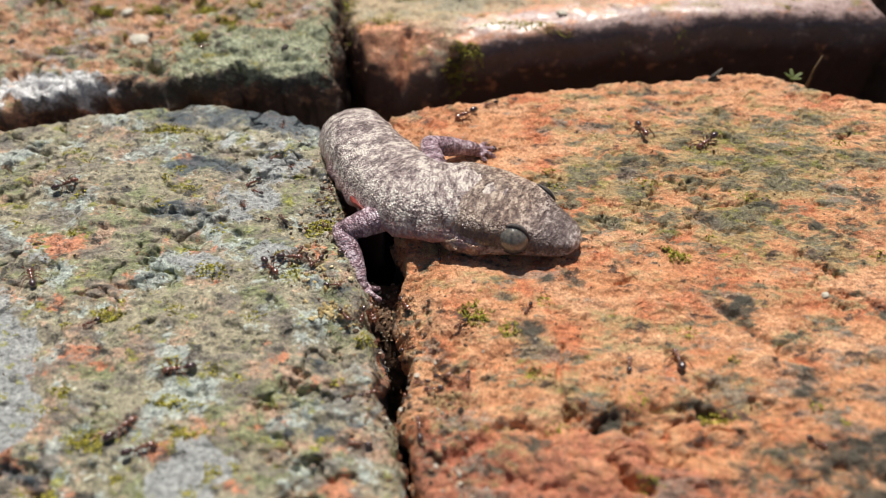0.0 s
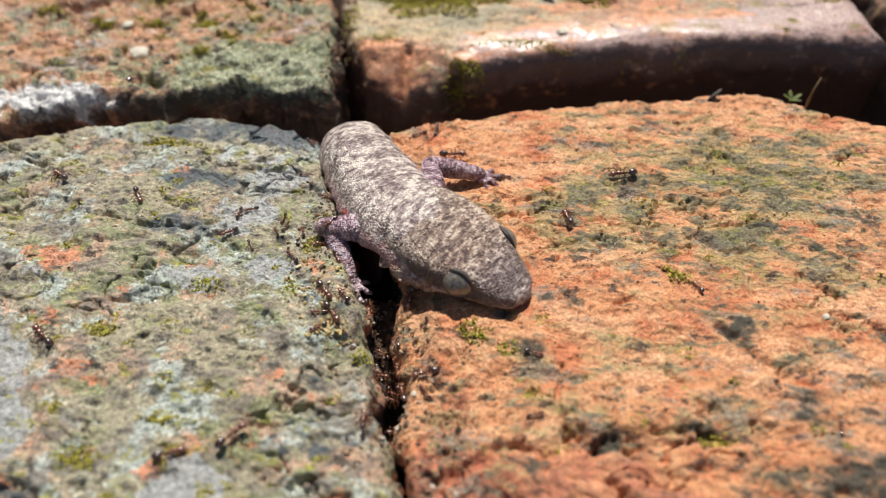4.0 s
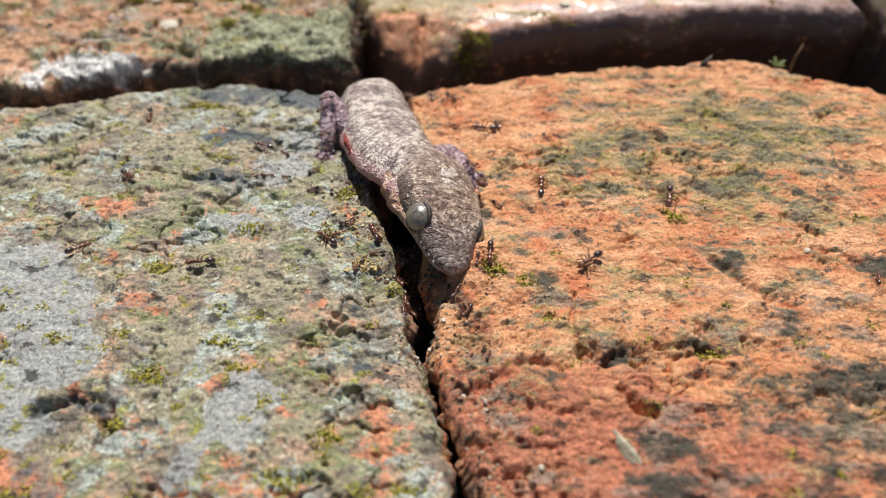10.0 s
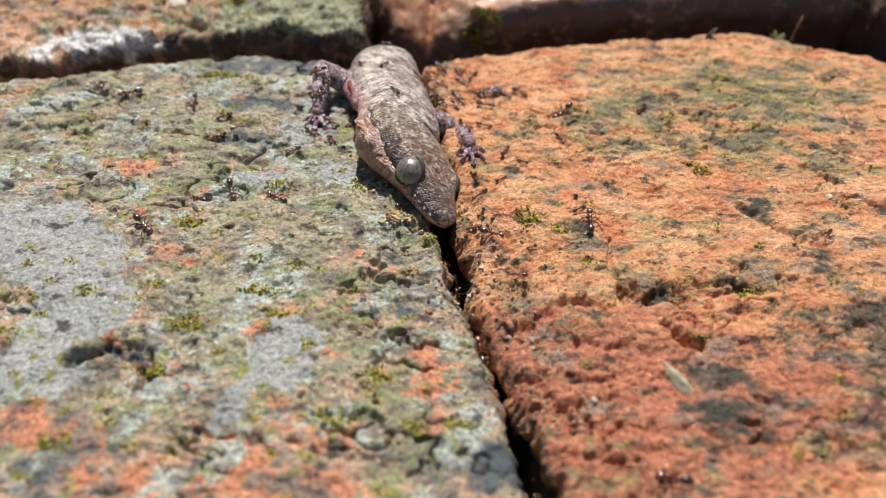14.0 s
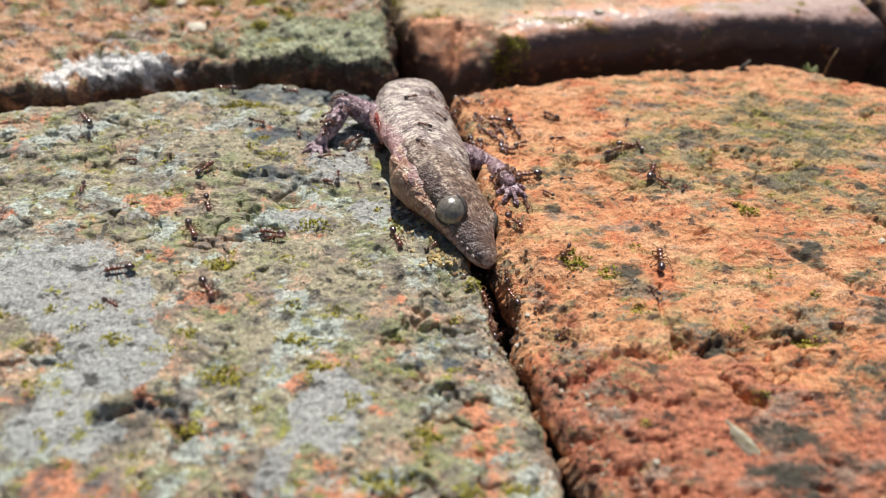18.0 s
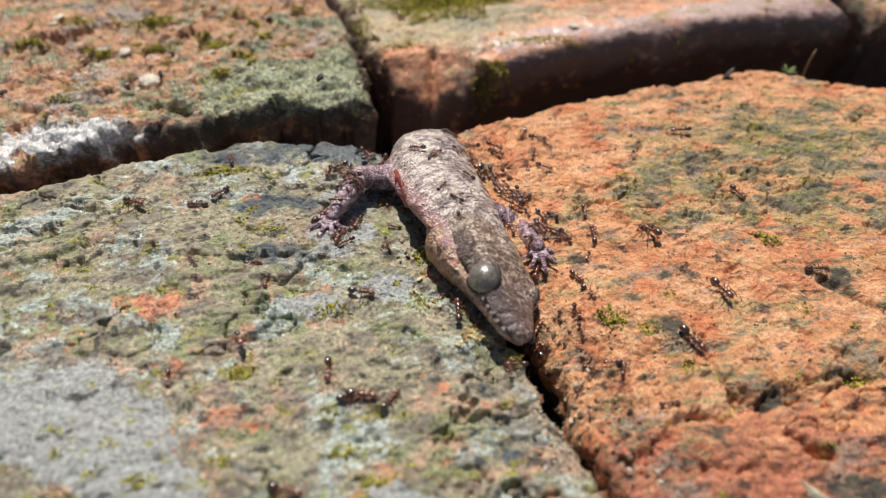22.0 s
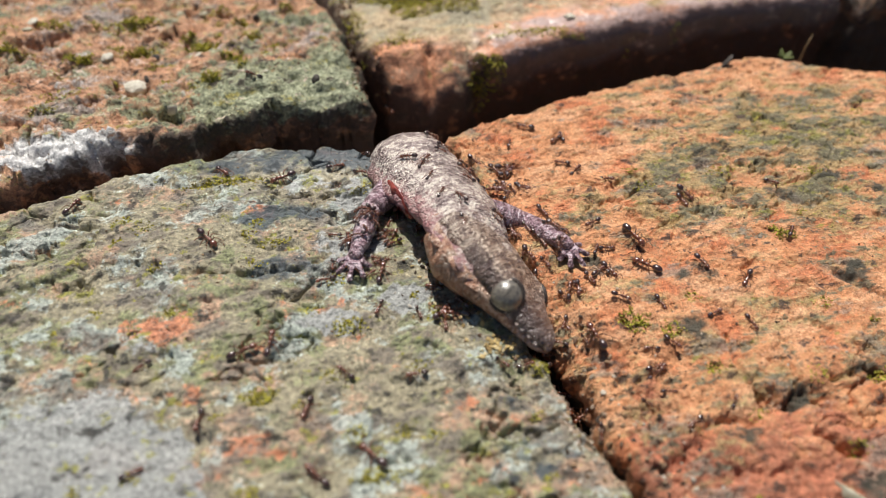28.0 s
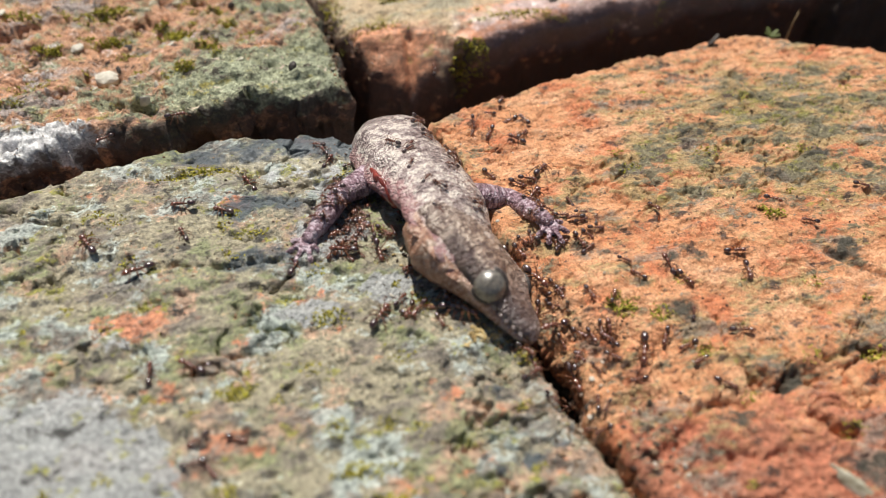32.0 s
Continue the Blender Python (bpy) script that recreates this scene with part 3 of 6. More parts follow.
def cover_left(x, y, z, gap):
    lump = layers(x, y, 0.022, 21, 4)
    bare = 0.30 * blob(x, y, -30, 24, 32, 9) + 0.8 * blob(x, y, -54, 48, 5, 3) + 0.7 * blob(x, y, -46.6, 44, 4, 2.4) + 0.8 * blob(x, y, -26, 35.2, 3, 1.6) + 0.8 * blob(x, y, -47, 22.5, 7, 3) \
        + 0.8 * blob(x, y, -36, 17, 9, 4) + 0.8 * blob(x, y, -18, 16, 12, 5) + 0.6 * blob(x, y, -6.6, 30, 5, 3.6) + 0.8 * blob(x, y, 0.8, 14, 7, 4) + 0.5 * blob(x, y, -14, 26, 4, 2) \
        + 0.75 * blob(x, y, -49, 63.5, 8, 3) + 0.6 * blob(x, y, -51, 54, 7, 2.6) + 0.5 * blob(x, y, -20, 47, 5, 2.4) + 0.55 * blob(x, y, -38, 46, 8, 3) + 0.4 * blob(x, y, -66, 62, 8, 4)
    lichen = 0.80 + 0.3 * lump - 0.62 * np.clip(bare, 0, 1)
    crust = 0.22 + 0.72 * plates(x, y) + 0.62 * blob(x, y, -24, 81, 6, 6) + 0.5 * blob(x, y, -26, 72, 7, 4) + 0.45 * blob(x, y, -31, 86, 5, 2.4) + 0.3 * blob(x, y, -32.5, 64.6, 4, 2.5) + 0.3 * blob(x, y, -6, 33, 3, 6) + 0.12 * lump
    # also darker towards the near end
    grime_shade = 0.38 + 0.45 * blob(x, y, -36, 92, 17, 4) + 0.40 * blob(x, y, -24, 90, 8, 3.5) + 0.40 * blob(x, y, -35, 80, 9, 3.5) + 0.30 * blob(x, y, -15, 76, 3, 9) + 0.34 * blob(x, y, -36, 70.5, 8, 2.6) + 0.2 * blob(x, y, -18, 66, 4, 3) \
        + 0.32 * blob(x, y, -10.4, 46.8, 3.4, 1.8) + 0.3 * blob(x, y, -9, 40, 4, 2) + 0.34 * blob(x, y, 1.2, 19.5, 4, 3) + 0.22 * blob(x, y, -12, 58, 5, 4) + 0.22 * layers(x, y, 0.008, 29, 4) + 0.10 * (1 - smooth(0.018, 0.034, y)) + 0.12 * blob(x, y, -56, 22, 22, 8)
    # darker along the torn crack
    grime_shade = grime_shade + 0.35 * groove(x, y, [(-47, 31), (-43, 32.8), (-40, 32.4), (-38, 29.6)], 2.0)
    return stack(x, lichen, crust, grime_shade, 0.35 * blob(x, y, -28, 88, 14, 5))


# Cracks and torn edges of the orange face: millimetre points, width, depth.
RIGHT_CRACKS = (
    ([(12, 41), (15, 39.5), (19, 40.6)], 1.0, 1.4), ([(27, 43), (31, 44), (35, 42.5)], 1.0, 1.2), ([(10, 36), (13, 34), (17, 34.5)], 0.9, 1.0), ([(40, 54), (43, 51), (47, 52)], 0.9, 1.1),
    ([(48, 66), (53, 63.5)], 1.0, 1.1), ([(20, 62), (24, 60.5), (27, 61)], 0.8, 0.9), ([(34, 80), (38, 77)], 0.9, 1.0), ([(12, 78), (16, 80), (19, 79)], 0.8, 0.9), ([(54, 80), (59, 78)], 1.0, 1.0),
    ([(5, 30), (9, 27), (14, 27.5)], 1.0, 1.2), ([(30, 27), (36, 25.5)], 1.0, 1.2), ([(42, 36), (47, 38), (52, 36.5)], 1.0, 1.2), ([(14, 20), (19, 21)], 1.1, 1.1), ([(28, 52), (31, 49.5)], 0.8, 0.9))


def top_right(x, y):
    xm, ym = x / MM, y / MM
    crown = 1.2 - 0.00095 * (ym - 60) ** 2 - 0.0005 * (xm - 30) ** 2 * (xm < 30)
    z = np.maximum(crown, -6) * MM + flakes(x, y, 41, 0.95, 1.5, 0.7) * (1 + 0.4 * (1 - smooth(0.028, 0.058, y))) + 0.24 * MM * layers(x, y, 0.0019, 45, 3)
    z = z - 2.6 * MM * groove(x, y, [(18, 43), (20.5, 41.4), (23, 42), (25.5, 40.8)], 1.7) * (0.7 + 1.3 * layers(x, y, 0.0028, 331, 4, 0.65))
    z = z - 2.8 * MM * groove(x, y, [(22, 37), (24, 35.2), (25.6, 34.8)], 1.3) * (0.8 + 1.1 * layers(x, y, 0.003, 337, 4, 0.65))
    z = z - 1.3 * MM * groove(x, y, [(3.5, 36.5), (8, 38), (11, 40.5), (13.5, 39.5), (18, 42)], 1.3) * (0.8 + 0.9 * layers(x, y, 0.006, 301, 3))
    z = z - 0.9 * MM * groove(x, y, [(18, 42), (17, 46), (17.6, 51)], 0.6)
    z = z - 0.35 * MM * groove(x, y, [(24, 41), (32, 42.5), (40, 46)], 0.8)
    z = z - 0.9 * MM * groove(x, y, [(37, 73), (40, 70), (44, 71)], 1.0)
    z = z - 1.0 * MM * groove(x, y, [(30, 86), (33.5, 83)], 1.3)
    z = z - 0.8 * MM * groove(x, y, [(37, 58), (40, 54)], 1.0)
    for line, wide, deep in RIGHT_CRACKS:
        z = z - deep * MM * groove(x, y, line, wide) * (0.6 + 1.3 * layers(x, y, 0.003, 351, 4, 0.65))
    z = z - 0.9 * MM * smooth(0.34, 0.5, layers(x, 1.25 * y, 0.0062, 353, 4, 0.62)) * (0.4 + 0.6 * smooth(-0.1, 0.3, layers(x, y, 0.02, 355, 2)))
    # the crumbled corner beside the joint sinks away
    z = z - MM * blob(x, y, 4, 44, 7, 11) * (1.8 + 2.2 * layers(x, y, 0.004, 311, 4, 0.65))
    # a flat facet split off below the long crack
    z = z - 0.8 * MM * blob(x, y, 12, 33, 9, 4) - 2.0 * MM * blob(x, y, -0.5, 54, 2.5, 8)
    return z


# Dark green-black growths on the orange face: millimetres, half widths.
RIGHT_SPOTS = ((22, 42.6, 3, 1.3), (25, 24.5, 4, 2.4), (15, 38.5, 3, 1.4), (30, 83.5, 2.2, 2.2), (39, 57.2, 2.6, 1.6), (62, 75, 4, 3), (31, 44.5, 4, 1.4), (17.5, 60.5, 3.6, 2), (7, 64, 2.6, 2.4),
               (37, 73, 2.6, 1.2), (46, 77, 3, 1.8), (34, 60.5, 2, 1.4), (52, 71.8, 3.2, 1.6), (13, 52, 3, 2.2), (27, 30, 2.6, 1.6), (24, 92, 3, 1.4), (44, 48, 3, 1.4), (58, 58, 4, 2), (50, 40, 4, 1.6), (10, 58, 2, 1.4))


def cover_right(x, y, z, gap):
    lump, spot = layers(x, y, 0.018, 61, 4), layers(x + 0.3 * y, 1.5 * y, 0.006, 67, 4)
    lichen = 0.48 + 0.25 * spot + 0.25 * lump + 0.30 * blob(x, y, 48, 88, 28, 14) + 0.22 * blob(x, y, 24, 76, 12, 9) + 0.2 * blob(x, y, 45, 70, 16, 6) \
        - 0.25 * blob(x, y, 8, 86, 10, 10) - 0.12 * blob(x, y, 22, 30, 26, 12)
    red = 0.15 + 0.70 * blob(x, y, 20, 26, 36, 18) + 0.4 * blob(x, y, 5, 42, 5, 16) + 0.2 * lump
    # the narrow blob paints shade beside the joint; darker towards the near end
    grime_shade = 0.40 + 0.2 * spot + 0.18 * blob(x, y, 54, 36, 28, 20) + 0.10 * blob(x, y, 5, 36, 4.5, 17) + 0.07 * (1 - smooth(0.03, 0.05, y))
    for cx, cy, rx, ry in RIGHT_SPOTS:
        grime_shade = grime_shade + 0.34 * blob(x, y, cx, cy, rx * 1.15, ry * 1.15) * (0.75 + 1.3 * layers(x, y, 0.0042, 167, 4, 0.65))
    return stack(x, lichen, red, grime_shade, 0)


def top_back_left(x, y):
    z = 1.5 * MM + flakes(x, y, 71, 2.2, 1.3) + 0.3 * MM * layers(x, y, 0.002, 75, 3)
    z = z + 0.9 * MM * blob(x, y, -32, 106, 16, 7)
    z = z - 2.6 * MM * groove(x, y, [(-54.5, 105), (-50, 103.2)], 2.0)
    z = z - 1.8 * MM * groove(x, y, [(-60, 111.5), (-55, 111)], 1.5)
    z = z - 1.6 * MM * groove(x, y, [(-62, 97), (-57, 99), (-52, 97)], 1.6)
    z = z - 1.3 * MM * groove(x, y, [(-80, 126), (-73, 127)], 1.3)
    return z


def cover_back_left(x, y, z, gap):
    lump = layers(x, y, 0.014, 81, 4)
    lichen = 0.40 + 0.2 * lump + 0.5 * blob(x, y, -33, 106, 20, 9) + 0.2 * blob(x, y, -24, 118, 6, 12)
    crust = 0.30 + 0.7 * blob(x, y, -68, 98, 13, 4.5) + 0.15 * lump + 0.15 * blob(x, y, -72, 118, 10, 12)
    # the gap term paints the overhanging rim's shade into the colour
    grime_shade = 0.42 + 0.12 * layers(x, y, 0.007, 85, 3) + 0.2 * blob(x, y, -50, 100, 12, 3) + 0.3 * (1 - smooth(0.2 * MM, 1.4 * MM, gap))
    return stack(x, lichen, crust, grime_shade, 0.8 * blob(x, y, -70, 97, 14, 6))


def top_back_right(x, y):
    front = np.interp(x / MM, [p[0] for p in BR_FRONT], [p[1] for p in BR_FRONT])
    worn = (1 - smooth(5.0, 12.0, y / MM - front)) * smooth(1, 7, x / MM)
    z = 1.2 * MM + (flakes(x, y, 101, 0.85) + 0.2 * MM * layers(x, y, 0.0025, 105, 3)) * (1 - 0.8 * worn)
    # the near corner is knocked off in two lumps
    slope = np.clip(1 - (y / MM - 108.5 - 0.6 * layers(x, y, 0.005, 141, 3)) / 7.5, 0, 1) * (1 - smooth(-1.0, 2.5, x / MM))
    z = z - 7.5 * MM * slope * (0.85 + 0.3 * layers(x, y, 0.007, 143, 3)) - 1.5 * MM * groove(x, y, [(-10, 107), (-8.5, 111), (-7.5, 116)], 1.6) - 4.0 * MM * groove(x, y, [(0.5, 108), (1.0, 113)], 1.7) - 1.2 * MM * groove(x, y, [(9, 112), (11, 115)], 1.6)
    return z


def cover_back_right(x, y, z, gap):
    lump = layers(x, y, 0.02, 111, 4)
    lichen = 0.66 + 0.25 * lump - 0.55 * blob(x, y, 38, 131, 24, 6) - 0.55 * blob(x, y, -12, 114, 10, 7) - 0.25 * blob(x, y, 60, 140, 18, 8)
    lip = (1 - smooth(5.0 * MM, 12.0 * MM, gap + 1.5 * MM * lump)) * smooth(-3, 6, x / MM)
    # shade on the turned-down edge is painted in by the gap term
    grime_shade = 0.38 + 0.1 * lump + 0.45 * (1 - smooth(0.8 * MM, 3.6 * MM, gap))
    # second channel: pale crust, plus the lip's highlight painted as a pale band
    return stack(x, lichen - 0.5 * lip + 0.2 * blob(x, y, 38, 131, 24, 6), 0.3 + 0.5 * blob(x, y, 66, 134, 16, 8) + 0.42 * lip, grime_shade, np.maximum(1.0 * lip, 0.75 * blob(x, y, -6, 112, 8, 5)))


soil_n = 84
far = [4.0, 2.0, 1.0, 0.5, 0.35, 0.26]
out_x, out_y = np.r_[[-d for d in far], np.linspace(-0.2, 0.22, soil_n - 12), far[::-1]], np.r_[[-d for d in far], np.linspace(-0.06, 0.24, soil_n - 12), far[::-1]]
gx, gy = np.meshgrid(out_x, out_y)
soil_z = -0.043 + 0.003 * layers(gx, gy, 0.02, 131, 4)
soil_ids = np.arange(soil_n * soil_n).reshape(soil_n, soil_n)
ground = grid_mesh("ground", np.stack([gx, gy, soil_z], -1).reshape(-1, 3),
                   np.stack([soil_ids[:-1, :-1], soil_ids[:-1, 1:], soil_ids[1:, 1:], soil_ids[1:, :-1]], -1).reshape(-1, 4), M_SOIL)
tagged(ground, "soil deep in the joints between bricks, coloured near black for the shade there", "soil", "", "structure")

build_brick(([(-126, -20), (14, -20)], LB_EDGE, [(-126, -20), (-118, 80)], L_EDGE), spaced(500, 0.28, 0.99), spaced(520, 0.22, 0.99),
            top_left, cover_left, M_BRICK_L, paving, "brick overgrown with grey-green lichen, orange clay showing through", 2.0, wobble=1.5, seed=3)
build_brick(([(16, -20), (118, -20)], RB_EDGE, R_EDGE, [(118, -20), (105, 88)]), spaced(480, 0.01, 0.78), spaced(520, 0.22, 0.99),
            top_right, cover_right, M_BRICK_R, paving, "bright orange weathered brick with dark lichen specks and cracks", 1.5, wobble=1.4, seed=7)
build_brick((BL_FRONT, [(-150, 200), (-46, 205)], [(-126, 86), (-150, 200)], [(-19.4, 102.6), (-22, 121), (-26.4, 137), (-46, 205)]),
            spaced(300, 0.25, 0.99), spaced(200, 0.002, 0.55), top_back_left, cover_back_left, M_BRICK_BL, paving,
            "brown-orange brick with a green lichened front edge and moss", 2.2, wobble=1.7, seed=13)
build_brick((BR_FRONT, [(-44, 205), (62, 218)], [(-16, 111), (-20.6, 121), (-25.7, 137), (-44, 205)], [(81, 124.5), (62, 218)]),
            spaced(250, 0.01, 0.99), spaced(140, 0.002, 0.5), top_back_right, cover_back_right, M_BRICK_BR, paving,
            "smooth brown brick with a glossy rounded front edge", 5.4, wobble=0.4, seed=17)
build_brick(([(86, 122), (190, 130)], [(68, 220), (172, 230)], [(86, 122), (68, 220)], [(190, 130), (172, 230)]),
            spaced(70, 0.0, 0.4), spaced(60, 0.0, 0.5), top_back_left, cover_back_left, M_BRICK_BL, paving, "brown mossy brick beyond the joint", 2.6, seed=19)
build_brick(([(124, -20), (220, -14)], [(112, 86), (210, 110)], [(124, -20), (112, 86)], [(220, -14), (210, 110)]),
            spaced(40, 0.0, 0.4), spaced(40, 0.3, 1.0), top_right, cover_right, M_BRICK_R, paving, "orange brick beyond the joint", 2.0, seed=23)


# brown dirt that fills the joint beside the hole, hollowed where the gecko comes out
fill_y = np.linspace(30, 78, 100)
fill_l, fill_r = (np.interp(fill_y, [p[1] for p in e], [p[0] for p in e]) for e in (L_EDGE, R_EDGE))
fill_u = np.linspace(-0.35, 1.35, 26)
fx = (fill_l[:, None] + (fill_r - fill_l)[:, None] * fill_u[None, :]) * MM
fy = np.broadcast_to(fill_y[:, None], fx.shape) * MM
low = 7.5 + 18 * smooth(60, 46, fill_y) + 20 * smooth(64, 76, fill_y)
fz = -low[:, None] * MM + 1.6 * MM * layers(fx, fy, 0.005, 411, 5, 0.65) + 1.2 * MM * (2 * np.abs(fill_u - 0.5)[None, :]) ** 2
fill_ids = np.arange(fx.size).reshape(fx.shape)
fill = grid_mesh("joint_dirt", np.stack([fx, fy, fz], -1).reshape(-1, 3),
                 np.stack([fill_ids[:-1, :-1], fill_ids[:-1, 1:], fill_ids[1:, 1:], fill_ids[1:, :-1]], -1).reshape(-1, 4), M_DIRT)
tagged(fill, "loose brown dirt packed in the joint between the bricks", "dirt", "", "stuff")
SURFACES.append(fill)


# ---- where things rest ----
from mathutils.bvhtree import BVHTree

_verts, _faces = [], []
for _ob in SURFACES:
    _n = len(_ob.data.vertices)
    _co = np.empty(_n * 3, np.float32)
    _ob.data.vertices.foreach_get("co", _co)
    _ix = np.empty(len(_ob.data.polygons) * 4, np.int32)
    _ob.data.loops.foreach_get("vertex_index", _ix)
    _faces.extend((_ix.reshape(-1, 4) + len(_verts)).tolist())
    _verts.extend(_co.reshape(-1, 3).tolist())
GROUND = BVHTree.FromPolygons(_verts, _faces)


def rest(x, y):
    """The height and normal of the bricks at (x, y), metres."""
    hit, normal, _, _ = GROUND.ray_cast(Vector((x, y, 0.05)), Vector((0, 0, -1)))
    if hit is None:
        return -0.043, Vector((0, 0, 1))
    return hit.z, normal if normal.z > 0 else -normal


def tube(bm, points, radii, sides=8):
    """A round tube through the points, with closed ends."""
    pts = [Vector(p) for p in points]
    rings = []
    up = Vector((0, 0, 1))
    for i, p in enumerate(pts):
        way = (pts[min(i + 1, len(pts) - 1)] - pts[max(i - 1, 0)]).normalized()
        side = way.cross(up)
        if side.length < 1e-4:
            side = way.cross(Vector((0, 1, 0)))
        side.normalize()
        other = side.cross(way)
        r = radii[i] if hasattr(radii, "__len__") else radii
        rings.append([bm.verts.new(p + (side * math.cos(a) + other * math.sin(a)) * r) for a in (2 * math.pi * k / sides for k in range(sides))])
    for a, b in zip(rings, rings[1:]):
        for k in range(sides):
            bm.faces.new((a[k], a[(k + 1) % sides], b[(k + 1) % sides], b[k]))
    bm.faces.new(rings[0][::-1])
    bm.faces.new(rings[-1])
    return rings


def ball(bm, centre, radii, seg=12, ring=8, turn=None):
    made = bmesh.ops.create_uvsphere(bm, u_segments=seg, v_segments=ring, radius=1.0)["verts"]
    m = Matrix.Translation(centre) @ (turn or Matrix()) @ Matrix.Diagonal((*radii, 1))
    bmesh.ops.transform(bm, matrix=m, verts=made)
    return made


def stone(bm, centre, size, rng, flat=0.6):
    """A small irregular crumb."""
    made = bmesh.ops.create_icosphere(bm, subdivisions=1, radius=1.0)["verts"]
    turn = Euler((rng.uniform(-0.4, 0.4), rng.uniform(-0.4, 0.4), rng.uniform(0, 6.3))).to_matrix()
    sx, sy, sz = rng.uniform(0.6, 1.2), rng.uniform(0.6, 1.2), flat * rng.uniform(0.7, 1.2)
    for v in made:
        d = rng.uniform(0.75, 1.15)
        v.co = Vector(centre) + turn @ Vector((v.co.x * sx, v.co.y * sy, v.co.z * sz)) * size * d


def moss_patch(cx, cy, rx, ry, count, tall, label, seed):
    """A cushion of moss: many short pointed leaflets on the brick."""
    rng = random.Random(seed)
    z0, _ = rest(cx * MM, cy * MM)
    verts, faces = [], []
    for _ in range(count):
        a, d = rng.uniform(0, 6.283), math.sqrt(rng.random())
        k = 0.85 + 0.75 * noise.noise((cx + 1.6 * math.cos(a), cy + 1.6 * math.sin(a), seed))
        x, y = (cx + rx * d * k * math.cos(a)) * MM, (cy + ry * d * k * math.sin(a)) * MM
        z, nrm = rest(x, y)
        if abs(z - z0) > 0.006:
            continue
        h = 0.75 * tall * MM * rng.uniform(0.5, 1.15) * (1.1 - 0.6 * d)
        lean = Vector((rng.uniform(-1.3, 1.3), rng.uniform(-1.7, 0.9), 0.75)).normalized()
        w = Vector((math.cos(a * 7), math.sin(a * 7), 0)) * rng.uniform(0.09, 0.2) * MM
        q = lean.cross(w).normalized() * w.length * 0.7
        p = Vector((x, y, z - 0.0001))
        i = len(verts)
        verts += [p - w * 0.6, p + w * 0.6, p + q * 0.8, p + lean * h * 0.55 + w, p + lean * h * 0.55 - w, p + lean * h * 0.5 + q * 1.3, p + lean * h]
        faces += [(i, i + 1, i + 3, i + 4), (i + 1, i + 2, i + 5, i + 3), (i + 2, i, i + 4, i + 5), (i + 4, i + 3, i + 6), (i + 3, i + 5, i + 6), (i + 5, i + 4, i + 6)]
    me = bpy.data.meshes.new("moss_patch")
    me.from_pydata(verts, [], faces)
    me.materials.append(M_MOSS)
    return tagged(new("moss_patch", me), label, "moss", "moss on the bricks", "stuff")


GREEN = "low cushion of yellow-green moss growing on the brick"
# Moss cushions on each brick, millimetres: x, y, half width, half depth, leaflets, height.
MOSS_LEFT_NEAR = (
    (-37.8, 30, 2.6, 0.9, 140, 1.2), (-35, 36, 3.4, 1.3, 200, 1.2), (-12, 29.5, 1.8, 1.6, 120, 1.2), (-16, 24.5, 3.6, 1.3, 190, 1.2), (-24, 37.5, 3.5, 0.9, 150, 1), (-27, 41, 3.4, 1, 150, 1),
    (-48, 40.5, 2, 0.8, 90, 1), (-40, 41.5, 1.4, 1, 80, 1), (-7, 23.5, 1.8, 1, 90, 1.1), (-2.5, 24, 2.2, 1.2, 110, 1.1), (-20, 33, 1.3, 2, 90, 1), (-45, 21, 3, 1.5, 110, 1.1))
MOSS_LEFT_FAR = (
    (-38.5, 52, 2.2, 1.2, 150, 1.2), (-43, 88, 7, 1.2, 380, 1), (-6.5, 51, 1.6, 1.2, 110, 0.9), (-14.5, 68, 2.6, 2.2, 200, 1.3), (-36, 75, 2.4, 0.9, 110, 0.8), (-28, 60, 2.8, 1.6, 130, 0.9),
    (-17, 60, 1.5, 1.8, 90, 0.9))
MOSS_RIGHT = (
    (33, 65, 2, 0.9, 120, 1), (34, 43, 2.6, 1, 150, 1.2), (6.8, 55, 2.2, 1.6, 160, 1.3), (11, 53, 1.6, 1.2, 90, 1), (45, 23, 2.2, 1, 90, 1), (14, 47, 2, 1, 90, 0.9),
    (52, 92, 4, 2, 90, 0.7), (30, 79, 3, 1.4, 90, 0.7), (44, 77, 3, 1.4, 90, 0.7))
MOSS_BACK_LEFT = (
    (-52, 103.5, 2.4, 1.1, 140, 1.2), (-46, 121, 3.2, 1.6, 320, 2.0), (-58, 130, 6, 2.2, 460, 1.8), (-66, 120, 3.5, 1.4, 240, 1.7), (-45, 112, 2.2, 1.2, 160, 1.5), (-57, 122, 2.6, 1.4, 220, 1.9), (-41, 117, 2.2, 1.2, 180, 1.7), (-78, 124, 4, 1.6, 240, 1.6), (-72, 131, 4, 1.8, 200, 1.5), (-44, 133, 2.4, 1.4, 130, 1.4), (-34, 121, 2.6, 1, 120, 1.2),
    (-54, 118, 2.2, 1.6, 120, 1.4), (-40, 128, 2, 1.2, 120, 1.4), (-49, 125, 2.4, 1.2, 140, 1.6), (-38, 124, 2, 1.4, 130, 1.5), (-61, 124, 2, 1, 110, 1.3), (-32, 131, 2, 1, 110, 1.2),
    (-52, 112, 1.6, 1, 90, 1.2), (-70, 108, 3, 1.6, 120, 1))
